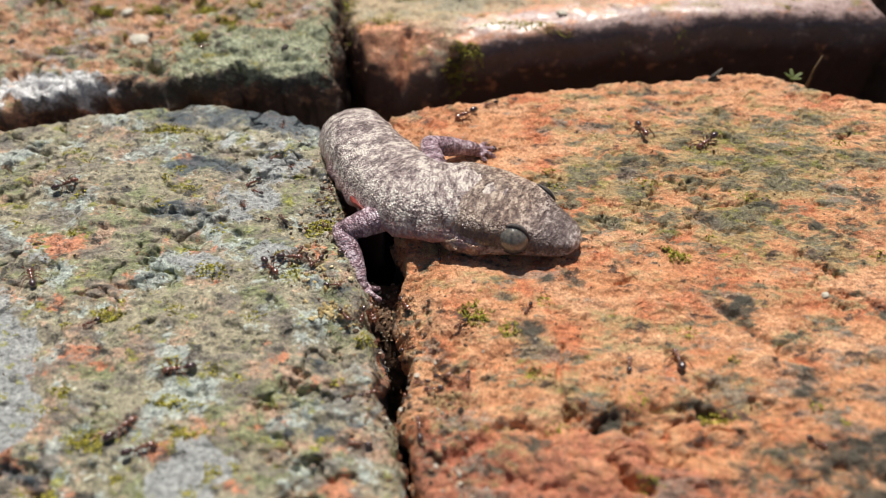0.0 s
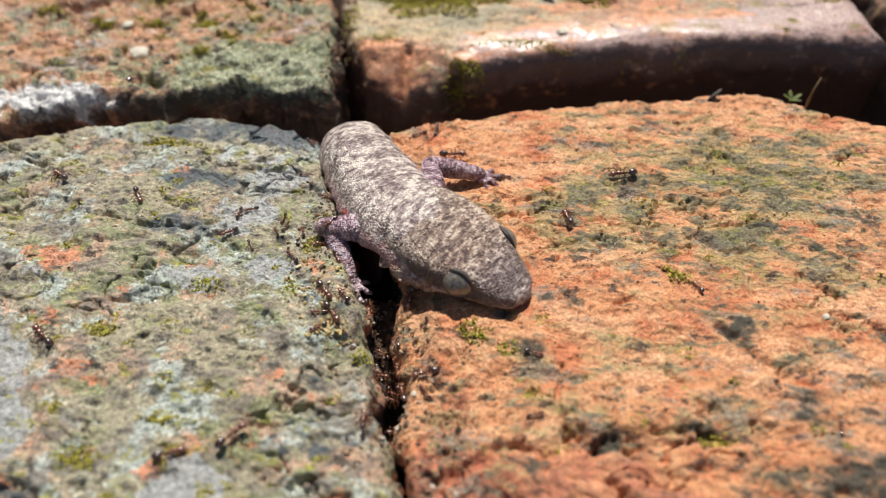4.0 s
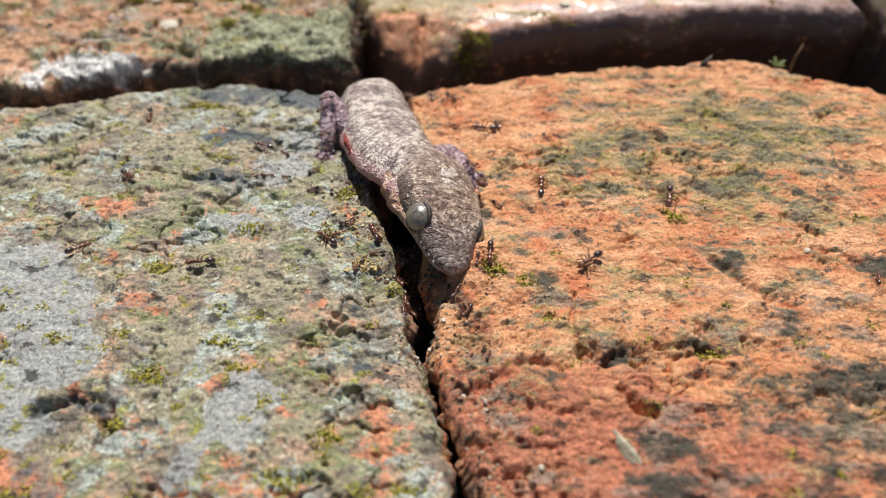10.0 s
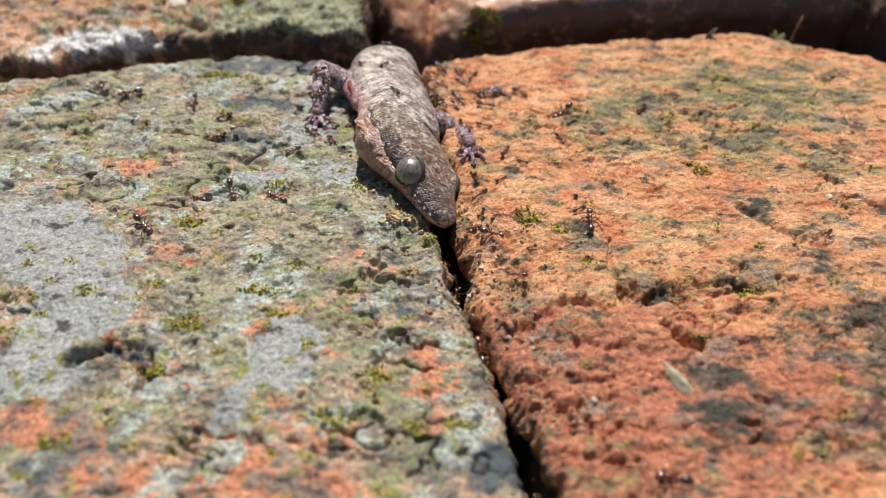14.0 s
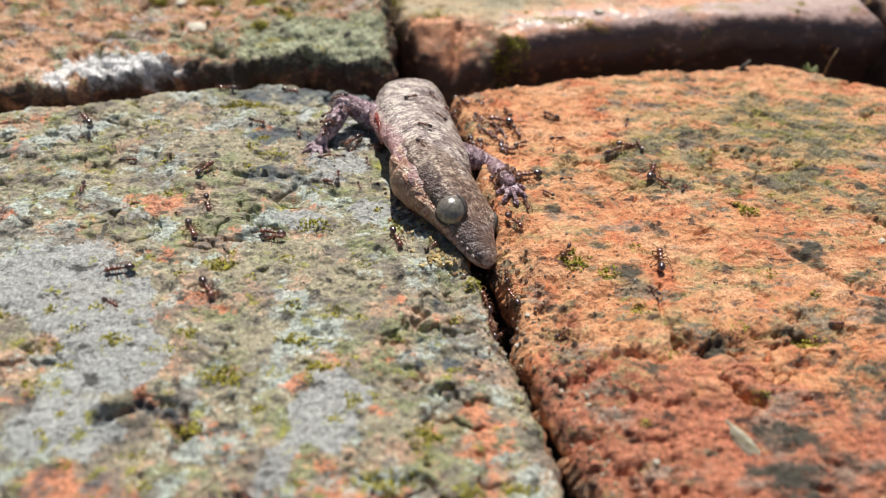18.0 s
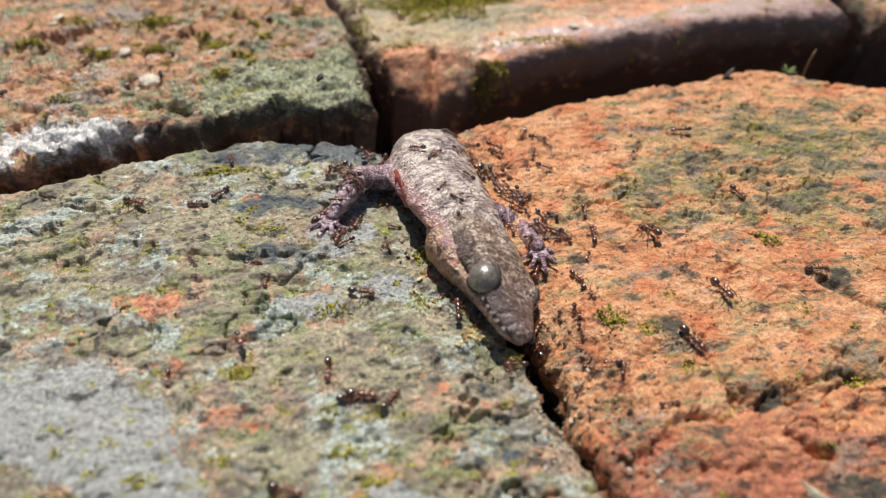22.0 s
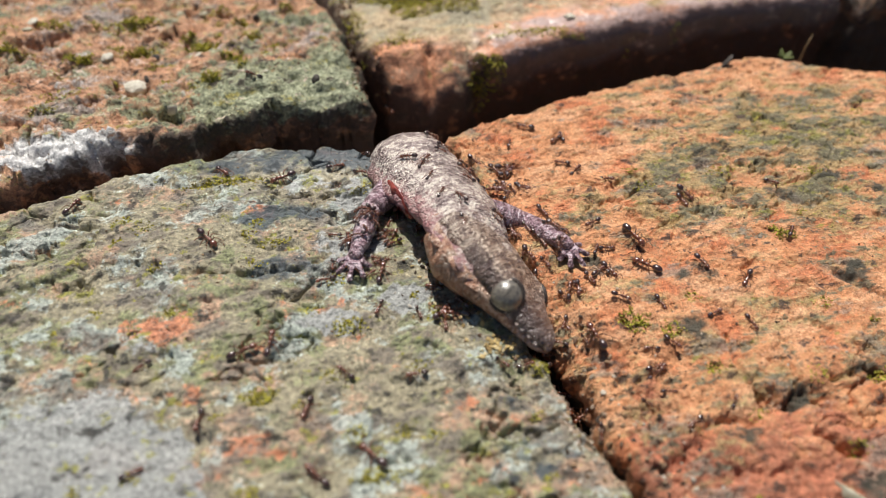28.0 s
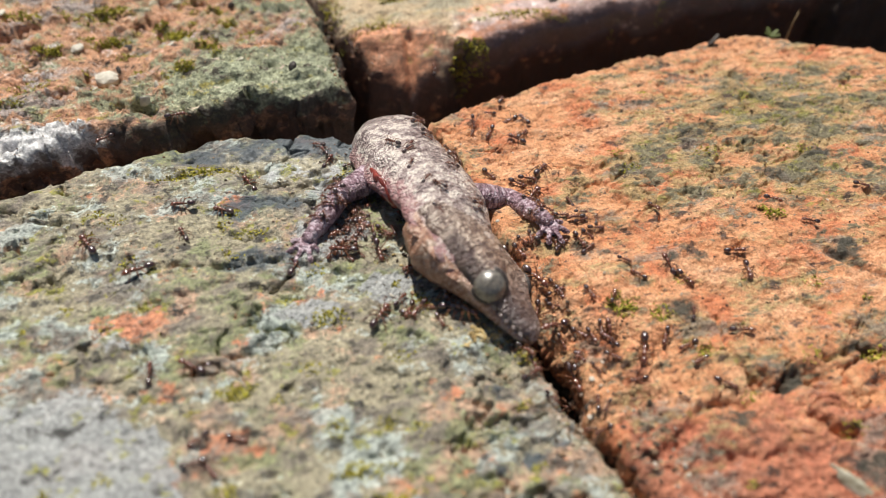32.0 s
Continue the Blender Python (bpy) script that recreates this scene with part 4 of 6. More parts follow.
MOSS_BACK_RIGHT = (
    (-4, 133, 16, 6, 4600, 1.7), (26, 134, 6, 2, 420, 1.5), (13, 118.5, 8, 1.3, 420, 0.9), (2.5, 112.2, 4.4, 3.2, 760, 1.7), (-20, 126, 2, 5, 200, 1.4), (24, 137, 4, 1.5, 160, 1.3), (72, 137, 4, 2, 160, 1.3),
    (-13, 119, 6, 2.5, 240, 1))
for k, (cx, cy, rx, ry, count, tall) in enumerate(MOSS_LEFT_NEAR + MOSS_LEFT_FAR + MOSS_RIGHT + MOSS_BACK_LEFT + MOSS_BACK_RIGHT):
    moss_patch(cx, cy, rx, ry, int(count), tall, GREEN, 500 + k)
fleck = random.Random(63)
for x0, x1, y0, y1, n in ((-70, -8, 14, 48, 46), (-62, -14, 48, 84, 22), (-90, -24, 108, 150, 60), (8, 60, 20, 100, 26), (-16, 70, 116, 150, 14)):
    for k in range(n):
        size = fleck.uniform(0.5, 1.4)
        moss_patch(fleck.uniform(x0, x1), fleck.uniform(y0, y1), size * fleck.uniform(1, 1.9), size, int(45 * size), 0.8, "tiny fleck of yellow-green moss on the brick", fleck.randrange(9999))


def scatter(name, label, category, mat, spots, size, seed):
    """Loose crumbs lying in patches (x, y, rx, ry, count; millimetres)."""
    rng = random.Random(seed)
    bm = bmesh.new()
    verts, faces = [], []
    stone(bm, (0, 0, 0), 1.0, rng)
    bm.verts.ensure_lookup_table()
    shape = [v.co.copy() for v in bm.verts]
    order = [[v.index for v in f.verts] for f in bm.faces]
    bm.free()
    for cx, cy, rx, ry, count in spots:
        for _ in range(count):
            x, y = (cx + rng.gauss(0, rx / 2)) * MM, (cy + rng.gauss(0, ry / 2)) * MM
            z, _n = rest(x, y)
            s = size * MM * rng.uniform(0.4, 1.3)
            turn = Euler((rng.uniform(-1, 1), rng.uniform(-1, 1), rng.uniform(0, 6.3))).to_matrix()
            sx, sy = rng.uniform(0.7, 1.5), rng.uniform(0.7, 1.2)
            i = len(verts)
            verts += [Vector((x, y, z + 0.2 * s)) + turn @ Vector((v.x * sx, v.y * sy, v.z)) * s for v in shape]
            faces += [[i + k for k in f] for f in order]
    me = bpy.data.meshes.new(name)
    me.from_pydata(verts, [], faces)
    me.materials.append(mat)
    return tagged(new(name, me), label, category, "", "stuff")


scatter("grit", "fine brown and pale grit scattered over the bricks", "grit", M_GRIT,
        [(-40, 60, 60, 60, 700), (35, 65, 60, 70, 700), (-45, 118, 60, 30, 350), (30, 132, 70, 22, 160), (-8, 62, 8, 20, 160), (10, 44, 12, 10, 120), (-20, 80, 10, 14, 120)], 0.2, 31)
scatter("yellow_crumbs", "small yellowish crumbs beside the joint", "crumbs", M_CRUMB, [(-10.5, 54, 4, 1.6, 70), (-15, 63, 5, 5, 18), (-13, 59, 3, 2, 20)], 0.30, 37)
scatter("joint_debris", "dark earthy crumbs and dead bits in the joint", "debris", M_GRIT, [(-2, 46, 4, 14, 220), (-11, 75, 7, 14, 160), (6, 24, 2.5, 14, 120), (-21, 121, 1.2, 22, 260), (-17, 108, 3, 6, 120), (-14, 70, 4, 10, 160), (4, 42, 4, 18, 50), (-6, 60, 1.6, 6, 90), (-8, 65, 1.6, 4, 60)], 0.3, 41)


def chip(name, cx, cy, size, turn, mat, label, long=1.6, flat=0.35, seed=1):
    rng = random.Random(seed)
    bm = bmesh.new()
    made = bmesh.ops.create_icosphere(bm, subdivisions=2, radius=1.0)["verts"]
    for v in made:
        k = 1 + 0.28 * noise.noise(v.co * 1.7 + Vector((seed, 0, 0)))
        v.co = Vector((v.co.x * long, v.co.y, v.co.z * flat)) * size * MM * k
    z, nrm = rest(cx * MM, cy * MM)
    ob = part(name, bm, mat, None, label, False)
    ob.matrix_world = Matrix.Translation((cx * MM, cy * MM, z + size * MM * flat * 0.5)) @ Vector((0, 0, 1)).rotation_difference(nrm).to_matrix().to_4x4() @ pose(0, 0, 0, 0, 0, turn)
    return tagged(ob, label, name.replace("_", " "))


chip("stone_chip", -57, 113, 1.5, 10, M_CHIP, "small cream stone chip lying on the brown brick", 1.4, 0.6, 3)
chip("stone_chip", -51, 105.4, 0.8, 5, M_CHIP, "thin pale stone flake on the brown brick", 1.8, 0.22, 4)
chip("stone_chip", -62, 121, 0.8, 40, M_CHIP, "small cream stone chip lying on the brown brick", 1.4, 0.5, 5)
chip("stone_chip", -47, 118.5, 0.7, 40, M_CHIP, "small cream stone chip lying on the brown brick", 1.4, 0.5, 6)
chip("stone_chip", 20, 122, 0.8, 0, M_CHIP, "small cream stone chip on the smooth brick", 1.2, 0.6, 7)
chip("seed_husk", 22.2, 29.6, 0.85, -58, M_HUSK, "thin whitish husk stuck on the orange brick", 3.2, 0.35, 8)
more = random.Random(8)
for k in range(22):
    chip("stone_chip", more.uniform(-85, -26), more.uniform(107, 145), more.uniform(0.3, 0.8), more.uniform(0, 180), more.choice((M_CHIP, M_HUSK, M_FLAKE)),
         "small broken stone chip on the brown brick", more.uniform(1.1, 2.0), more.uniform(0.4, 0.7), 20 + k)
chip("white_flake", -2.5, 141, 1.8, 100, M_CHIP, "white flake among moss on the smooth brick", 2.0, 0.3, 9)
chip("dark_flake", 18, 134, 1.1, -25, M_FLAKE, "small dark leaf flake on the smooth brick", 2.2, 0.3, 10)
chip("dark_flake", 45, 106.5, 1.0, 10, M_FLAKE, "dark flake at the rim of the orange brick", 1.8, 0.4, 11)
chip("pebble", 50, 60, 0.45, 0, M_CHIP, "tiny white grain on the orange brick", 1.1, 0.8, 12)
chip("pebble", 12.5, 27.5, 0.35, 0, M_CHIP, "tiny white grain on the orange brick", 1.1, 0.8, 13)

# a dry stalk and a sprout in the joint before the glossy brick
bm = bmesh.new()
base = Vector((61, 107, -9)) * MM
tube(bm, [base, base + Vector((0.3, 0.5, 5)) * MM, base + Vector((0.5, 1.0, 9.0)) * MM, base + Vector((1.2, 1.6, 11.5)) * MM], [0.00028, 0.00026, 0.0002, 0.0001], 6)
tagged(part("dry_stalk", bm, M_STALK, None, "thin dry straw-coloured stalk standing in the dark joint"), "", "stalk")
sprout = tagged(new("sprout"), "tiny green sprout growing in the dark joint", "plant")
sprout.location = Vector((59, 109.5, -4)) * MM
bm = bmesh.new()
tube(bm, [(0, 0, -0.008), (0.0003, 0, -0.003), (0.0005, 0.0002, 0.001)], [0.00025, 0.0002, 0.00015], 6)
part("stem", bm, M_LEAF, sprout)
for a in (20, 95, 170, 240, 310):
    bm = bmesh.new()
    ball(bm, (0.0009, 0, 0), (0.0010, 0.0004, 0.00012), 8, 6)
    leaf = part("leaf", bm, M_LEAF, sprout)
    leaf.matrix_basis = pose(0.0005, 0.0002, 0.0009, 0, -30, a)


# ---- gecko ----
# Half widths and heights of the body along its length behind the snout (millimetres).
BODY_S = [12, 15, 18, 22, 27, 33, 40, 48, 56, 64, 74, 90]
BODY_W = [6.5, 6.5, 6.4, 6.3, 6.2, 5.9, 5.4, 4.9, 4.5, 4.0, 3.2, 2.0]
BODY_H = [3.6, 3.6, 3.7, 3.9, 4.1, 4.2, 4.1, 3.9, 3.6, 3.2, 2.7, 1.8]
HEAD = 15.5          # neck joint to snout
SEGMENTS = [13.5 + 3.2 * k for k in range(24)]


def set_rest(ob, offset):
    """Stores where each vertex lies on the straight body, for the skin's pattern."""
    me = ob.data
    co = np.empty(len(me.vertices) * 3, np.float32)
    me.vertices.foreach_get("co", co)
    me.attributes.new("rest", "FLOAT_VECTOR", "POINT").data.foreach_set("vector", (co.reshape(-1, 3) + np.array(offset, np.float32)).ravel())
    return ob


gecko = tagged(new("gecko"), "mottled grey-brown gecko with large eyes, half out of the joint", "gecko")


def body_segment(s):
    """One slice of the trunk; x points to the head. Slices overlap and taper under each other like skin folds."""
    bm = bmesh.new()
    n, rows = 36, [-3.9, -3.1, -2.0, -0.9, 0.3, 1.5, 2.7, 3.7]
    squeeze = [0.80, 0.93, 0.985, 1.0, 1.0, 0.985, 0.95, 0.84]
    rings = []
    for x, q in zip(rows, squeeze):
        at = s - x
        w, h = np.interp(at, BODY_S, BODY_W) * q, np.interp(at, BODY_S, BODY_H) * q
        ring = []
        for k in range(n):
            a = 2 * math.pi * k / n
            c, d = math.cos(a), math.sin(a)
            lump = 1 + 0.05 * noise.noise((at * 0.35, c * 1.7, d * 1.7)) + 0.03 * noise.noise((at * 1.1, c * 4, d * 4)) + 0.012 * math.sin(at * 2.9 + 2 * c)
            # a loose wavy fold of skin along each flank
            lump += 0.16 * math.exp(-((d + 0.22) / 0.16) ** 2) * (0.35 + 1.1 * noise.noise((at * 0.42, 3.0 * c, 5.0)))
            # the right flank sags in a loose bag
            if c < 0:
                lump += 0.20 * math.exp(-((d + 0.5) / 0.4) ** 2)
            flat = 0.82 if d < 0 else 1.0
            ring.append(bm.verts.new((x * MM, w * c * lump * MM, h * (abs(d) ** 0.92) * math.copysign(1, d) * flat * lump * MM)))
        rings.append(ring)
    for a, b in zip(rings, rings[1:]):
        for k in range(n):
            bm.faces.new((a[k], a[(k + 1) % n], b[(k + 1) % n], b[k]))
    bm.faces.new(rings[0])
    bm.faces.new(rings[-1][::-1])
    bmesh.ops.recalc_face_normals(bm, faces=bm.faces)
    return set_rest(part("trunk_segment", bm, M_SKIN, gecko), (-s * MM, 0, 0))


TRUNK = [body_segment(s) for s in SEGMENTS]

# Head: x forward from the neck joint, z up from the line of the mouth.
HX = [-4.0, -2.0, 0.5, 3.0, 5.5, 8.0, 10.5, 12.7, 14.3, 15.3, 15.8]
HW = [6.0, 6.4, 6.8, 6.8, 6.5, 5.7, 4.7, 3.75, 2.9, 2.0, 0.8]
HT = [3.2, 3.6, 3.8, 3.8, 3.7, 3.3, 2.6, 2.1, 1.75, 1.2, 0.5]
HB = [3.8, 4.3, 4.5, 4.2, 3.5, 2.7, 2.0, 1.5, 1.2, 0.8, 0.35]


def head_shell(top):
    bm = bmesh.new()
    n, rings = 22, []
    for x in np.linspace(HX[0], HX[-1], 26):
        w, t, b = (np.interp(x, HX, v) for v in (HW, HT, HB))
        ring = []
        for k in range(n + 1):
            a = math.pi * k / n
            c, d = math.cos(a), math.sin(a)
            lump = 1 + 0.03 * noise.noise((x * 0.5, c * 2, d * 2 + (0 if top else 9)))
            if top:
                # flat crown with ridges above the eyes and a dip between them
                crown = d ** 0.7
                ridge = 0.75 * math.exp(-((x - 8.2) / 2.3) ** 2) * math.exp(-((abs(c) - 0.74) / 0.2) ** 2)
                dip = 0.35 * math.exp(-((x - 8.8) / 2.6) ** 2) * math.exp(-(c / 0.4) ** 2)
                y, z = w * math.copysign(abs(c) ** 0.85, c) * lump, t * (crown + 0.0) * lump + ridge - dip
            else:
                # the loose throat is gathered in wavy folds at the back
                loose = math.exp(-((x - 0.5) / 4.5) ** 2)
                wave = 0.07 * math.sin(1.9 * x + 1) + 0.10 * noise.noise((x * 0.8, 4.0 * c, 2.0))
                sag = 1 + (0.22 * loose if c < 0 else 0)
                y, z = w * (0.95 + 0.09 * loose + loose * wave + (0.10 * loose if c < 0 else 0)) * math.copysign(abs(c) ** 0.8, c) * lump, -0.15 - b * sag * d ** 0.75 * lump
            ring.append(bm.verts.new((x * MM, y * MM, (z - 0.2) * MM)))
        rings.append(ring)
    for a, b in zip(rings, rings[1:]):
        for k in range(n):
            bm.faces.new((a[k], a[k + 1], b[k + 1], b[k]))
        bm.faces.new((a[n], a[0], b[0], b[n]))
    bm.faces.new(rings[0])
    bm.faces.new(rings[-1])
    bmesh.ops.recalc_face_normals(bm, faces=bm.faces)
    return bm


head = set_rest(part("head", head_shell(True), M_HEAD, gecko, "broad flat grey-brown head"), (0, 0, 0.004))
set_rest(part("lower_jaw", head_shell(False), M_JAW, head, "pale orange-brown lower jaw and throat"), (0, 0, 0.003))
for side in (1, -1):
    # a bulging eyeball under a brow of loose skin; its dark hollow is only painted on the skin
    bm = bmesh.new()
    ball(bm, (0, 0, 0), (0.00225, 0.00215, 0.00215), 32, 20)
    eye = part("eye", bm, M_EYE, head, "large bulging glossy olive-grey eye with a slit pupil")
    eye.matrix_basis = pose(0.0082, side * 0.0041, 0.0008, 18 * side, 0, -12 * side)
    bm = bmesh.new()
    ball(bm, (0, side * 0.00133, 0), (0.00011, 0.00085, 0.0013), 10, 16)
    part("pupil", bm, M_PUPIL, eye)
    for name, start, stop, thick in (("upper_eyelid", 5, 175, 0.00030), ("lower_eyelid", 185, 355, 0.00032)):
        bm = bmesh.new()
        ring = []
        for k in range(19):
            a = radians(start + (stop - start) * k / 18)
            ring.append((0.00200 * math.cos(a), side * (0.00075 + 0.0002 * math.sin(a)), 0.00190 * math.sin(a)))
        tube(bm, ring, [thick * (0.45 + 0.75 * math.sin(math.pi * k / 18)) for k in range(19)], 8)
        part(name, bm, M_LID, eye)
    bm = bmesh.new()
    ball(bm, (0.0144, side * 0.0017, 0.0009), (0.00034, 0.0003, 0.00026), 8, 6)
    part("nostril", bm, M_PUPIL, head)
    bm = bmesh.new()
    ball(bm, (0.0008, side * 0.0060, 0.0004), (0.0005, 0.00035, 0.0009), 10, 8)
    part("ear_opening", bm, M_LID, head)
    # scaled lips along the upper jaw
    bm = bmesh.new()
    for k in range(7):
        x = 8.6 + k * 0.97
        ball(bm, (x * MM, side * (np.interp(x, HX, HW) * 0.985) * MM, -0.00022), (0.00056, 0.00006, 0.00022), 8, 6)
    set_rest(part("lip_scales", bm, M_HEAD, head), (0, 0, 0.004))
    # the loose cheek skin hangs out in a ragged wavy frill from the corner of the mouth to the neck
    bm = bmesh.new()
    rows = []
    for k in range(31):
        x = -5.2 + 12.4 * k / 30
        swell = math.sin(math.pi * k / 30) ** 0.7
        out = swell * (1.05 + 0.5 * math.sin(1.5 * x + 0.8 * side) + 0.9 * noise.noise((x * 0.9, side * 3.0, 1.0)))
        if side < 0:
            # the torn tip of the fold
            out += 1.3 * math.exp(-((x + 1.6) / 0.9) ** 2) + 0.7 * math.exp(-((x - 2.6) / 0.7) ** 2)
        w = np.interp(x, HX, HW) * 0.93
        drop = -1.0 - 0.35 * swell + 0.25 * math.sin(1.1 * x)
        rows.append([bm.verts.new((x * MM, side * y * MM, z * MM)) for y, z in
                     ((w - 0.6, drop + 1.3), (w + 0.35 * out, drop + 0.55), (w + out, drop - 0.15), (w + out * 1.02, drop - 0.32), (w + 0.5 * out, drop - 0.35), (w - 0.7, drop - 0.5))])
    for p, q in zip(rows, rows[1:]):
        for k in range(5):
            bm.faces.new((p[k], p[k + 1], q[k + 1], q[k]))
    bmesh.ops.recalc_face_normals(bm, faces=bm.faces)
    set_rest(part("cheek_fold", bm, M_JAW, head, "pale ragged fold of loose cheek skin"), (0, 0, 0.003))


def limb_piece(name, length, r0, r1, bulge, seed):
    """A limb bone with its flesh, along +x."""
    bm = bmesh.new()
    pts, radii = [], []
    for k in range(9):
        f = k / 8
        pts.append((length * f * MM, 0.12 * math.sin(3 * f) * MM, 0.0))
        radii.append(((r0 + (r1 - r0) * f) + bulge * math.sin(math.pi * f) + 0.16 * noise.noise((f * 5, seed, 0))) * MM)
    tube(bm, pts, radii, 14)
    ball(bm, pts[0], [r0 * 0.98 * MM] * 3, 12, 8)
    ball(bm, pts[-1], [r1 * 1.02 * MM] * 3, 12, 8)
    return set_rest(part(name, bm, M_LIMB, gecko), (-0.03 - seed * 0.02, 0, 0.006))


UPPER, FORE = 6.8, 7.8


def foot(seed):
    """A flat hand with five splayed padded toes; x points away from the arm."""
    bm = bmesh.new()
    ball(bm, (0.0006, 0, 0.0003), (0.0015, 0.0013, 0.0007), 12, 8)
    hand = set_rest(part("foot", bm, M_LIMB, gecko, "small purplish foot with splayed toes"), (-0.03 - seed * 0.02, 0, 0.006))
    for a, ln in ((-78, 2.0), (-38, 2.7), (0, 3.0), (38, 2.7), (78, 2.0)):
        bm = bmesh.new()
        tube(bm, [(0.0008, 0, 0.0002), (ln * 0.5 * MM, 0, 0.00055), (ln * 0.85 * MM, 0, 0.0002), (ln * 1.1 * MM, 0, 0.0)], [0.00042, 0.00032, 0.00034, 0.00016], 8)
        ball(bm, (ln * 0.9 * MM, 0, 0.00005), (0.00062, 0.00042, 0.0002), 10, 6)
        toe = set_rest(part("toe", bm, M_LIMB, hand), (-0.03 - seed * 0.02 + a * 1e-4, 0, 0.006))
        toe.matrix_basis = pose(0.0004, 0, 0, 0, 0, a)
    return hand


FRONT_LEGS = {}
for side in (-1, 1):
    FRONT_LEGS[side] = (limb_piece("upper_arm", UPPER, 2.15, 1.4, 0.15, 3 + side), limb_piece("forearm", FORE, 1.45, 0.95, 0.2, 7 + side), foot(11 + side))

# raw patch of skin behind the arm
bm = bmesh.new()
ball(bm, (0, 0, 0), (0.0042, 0.0006, 0.0017), 24, 14)
for v in bm.verts:
    v.co *= 1 + 0.25 * noise.noise(v.co * 900)
WOUND = part("sore", bm, M_FLESH, gecko, "raw red sore on the flank behind the arm")


# ---- ants ----
def build_ant():
    """A worker ant 4 millimetres long; x forward, standing at z = 0."""
    ant = tagged(new("ant"), "shiny dark reddish-brown ant", "ant", "ants swarming round the gecko")
    bm = bmesh.new()
    ball(bm, (1.45 * MM, 0, 0.72 * MM), (0.52 * MM, 0.46 * MM, 0.36 * MM), 12, 8, pose(0, 0, 0, 0, 18, 0))
    ball(bm, (1.88 * MM, 0, 0.56 * MM), (0.2 * MM, 0.26 * MM, 0.12 * MM), 8, 6)
    part("head", bm, M_ANT, ant)
    bm = bmesh.new()
    ball(bm, (0.62 * MM, 0, 0.80 * MM), (0.50 * MM, 0.30 * MM, 0.30 * MM), 12, 8)
    ball(bm, (0.05 * MM, 0, 0.72 * MM), (0.46 * MM, 0.22 * MM, 0.24 * MM), 10, 8)
    ball(bm, (-0.46 * MM, 0, 0.66 * MM), (0.17 * MM, 0.13 * MM, 0.2 * MM), 8, 6)
    ball(bm, (-0.72 * MM, 0, 0.66 * MM), (0.16 * MM, 0.15 * MM, 0.18 * MM), 8, 6)
    part("thorax", bm, M_ANT, ant)
    bm = bmesh.new()
    ball(bm, (-1.42 * MM, 0, 0.74 * MM), (0.72 * MM, 0.50 * MM, 0.48 * MM), 14, 10, pose(0, 0, 0, 0, -8, 0))
    part("gaster", bm, M_GASTER, ant, "glossy near-black abdomen")
    for side in (1, -1):
        bm = bmesh.new()
        tube(bm, [(1.7 * MM, side * 0.2 * MM, 0.8 * MM), (2.0 * MM, side * 0.75 * MM, 1.05 * MM), (2.55 * MM, side * 0.85 * MM, 0.75 * MM), (2.85 * MM, side * 0.7 * MM, 0.5 * MM)],
             [0.05 * MM, 0.045 * MM, 0.05 * MM, 0.06 * MM], 5)
        part("antenna", bm, M_ANTLEG, ant)
        for x0, x1, x2, reach in ((0.75, 1.15, 1.5, 1.35), (0.3, 0.2, 0.1, 1.55), (-0.05, -0.75, -1.3, 1.6)):
            bm = bmesh.new()
            tube(bm, [(x0 * MM, side * 0.18 * MM, 0.6 * MM), ((x0 + x1) / 2 * MM, side * 0.6 * reach / 1.5 * MM, 1.02 * MM), (x1 * MM, side * 1.0 * reach / 1.5 * MM, 0.75 * MM),
                      (x2 * MM, side * reach * MM, 0.02 * MM), ((x2 + 0.12 * (1 if x2 > 0 else -1)) * MM, side * (reach + 0.2) * MM, 0.02 * MM)],
                 [0.075 * MM, 0.085 * MM, 0.06 * MM, 0.045 * MM, 0.04 * MM], 5)
            part("leg", bm, M_ANTLEG, ant)
    return ant


ANT = build_ant()


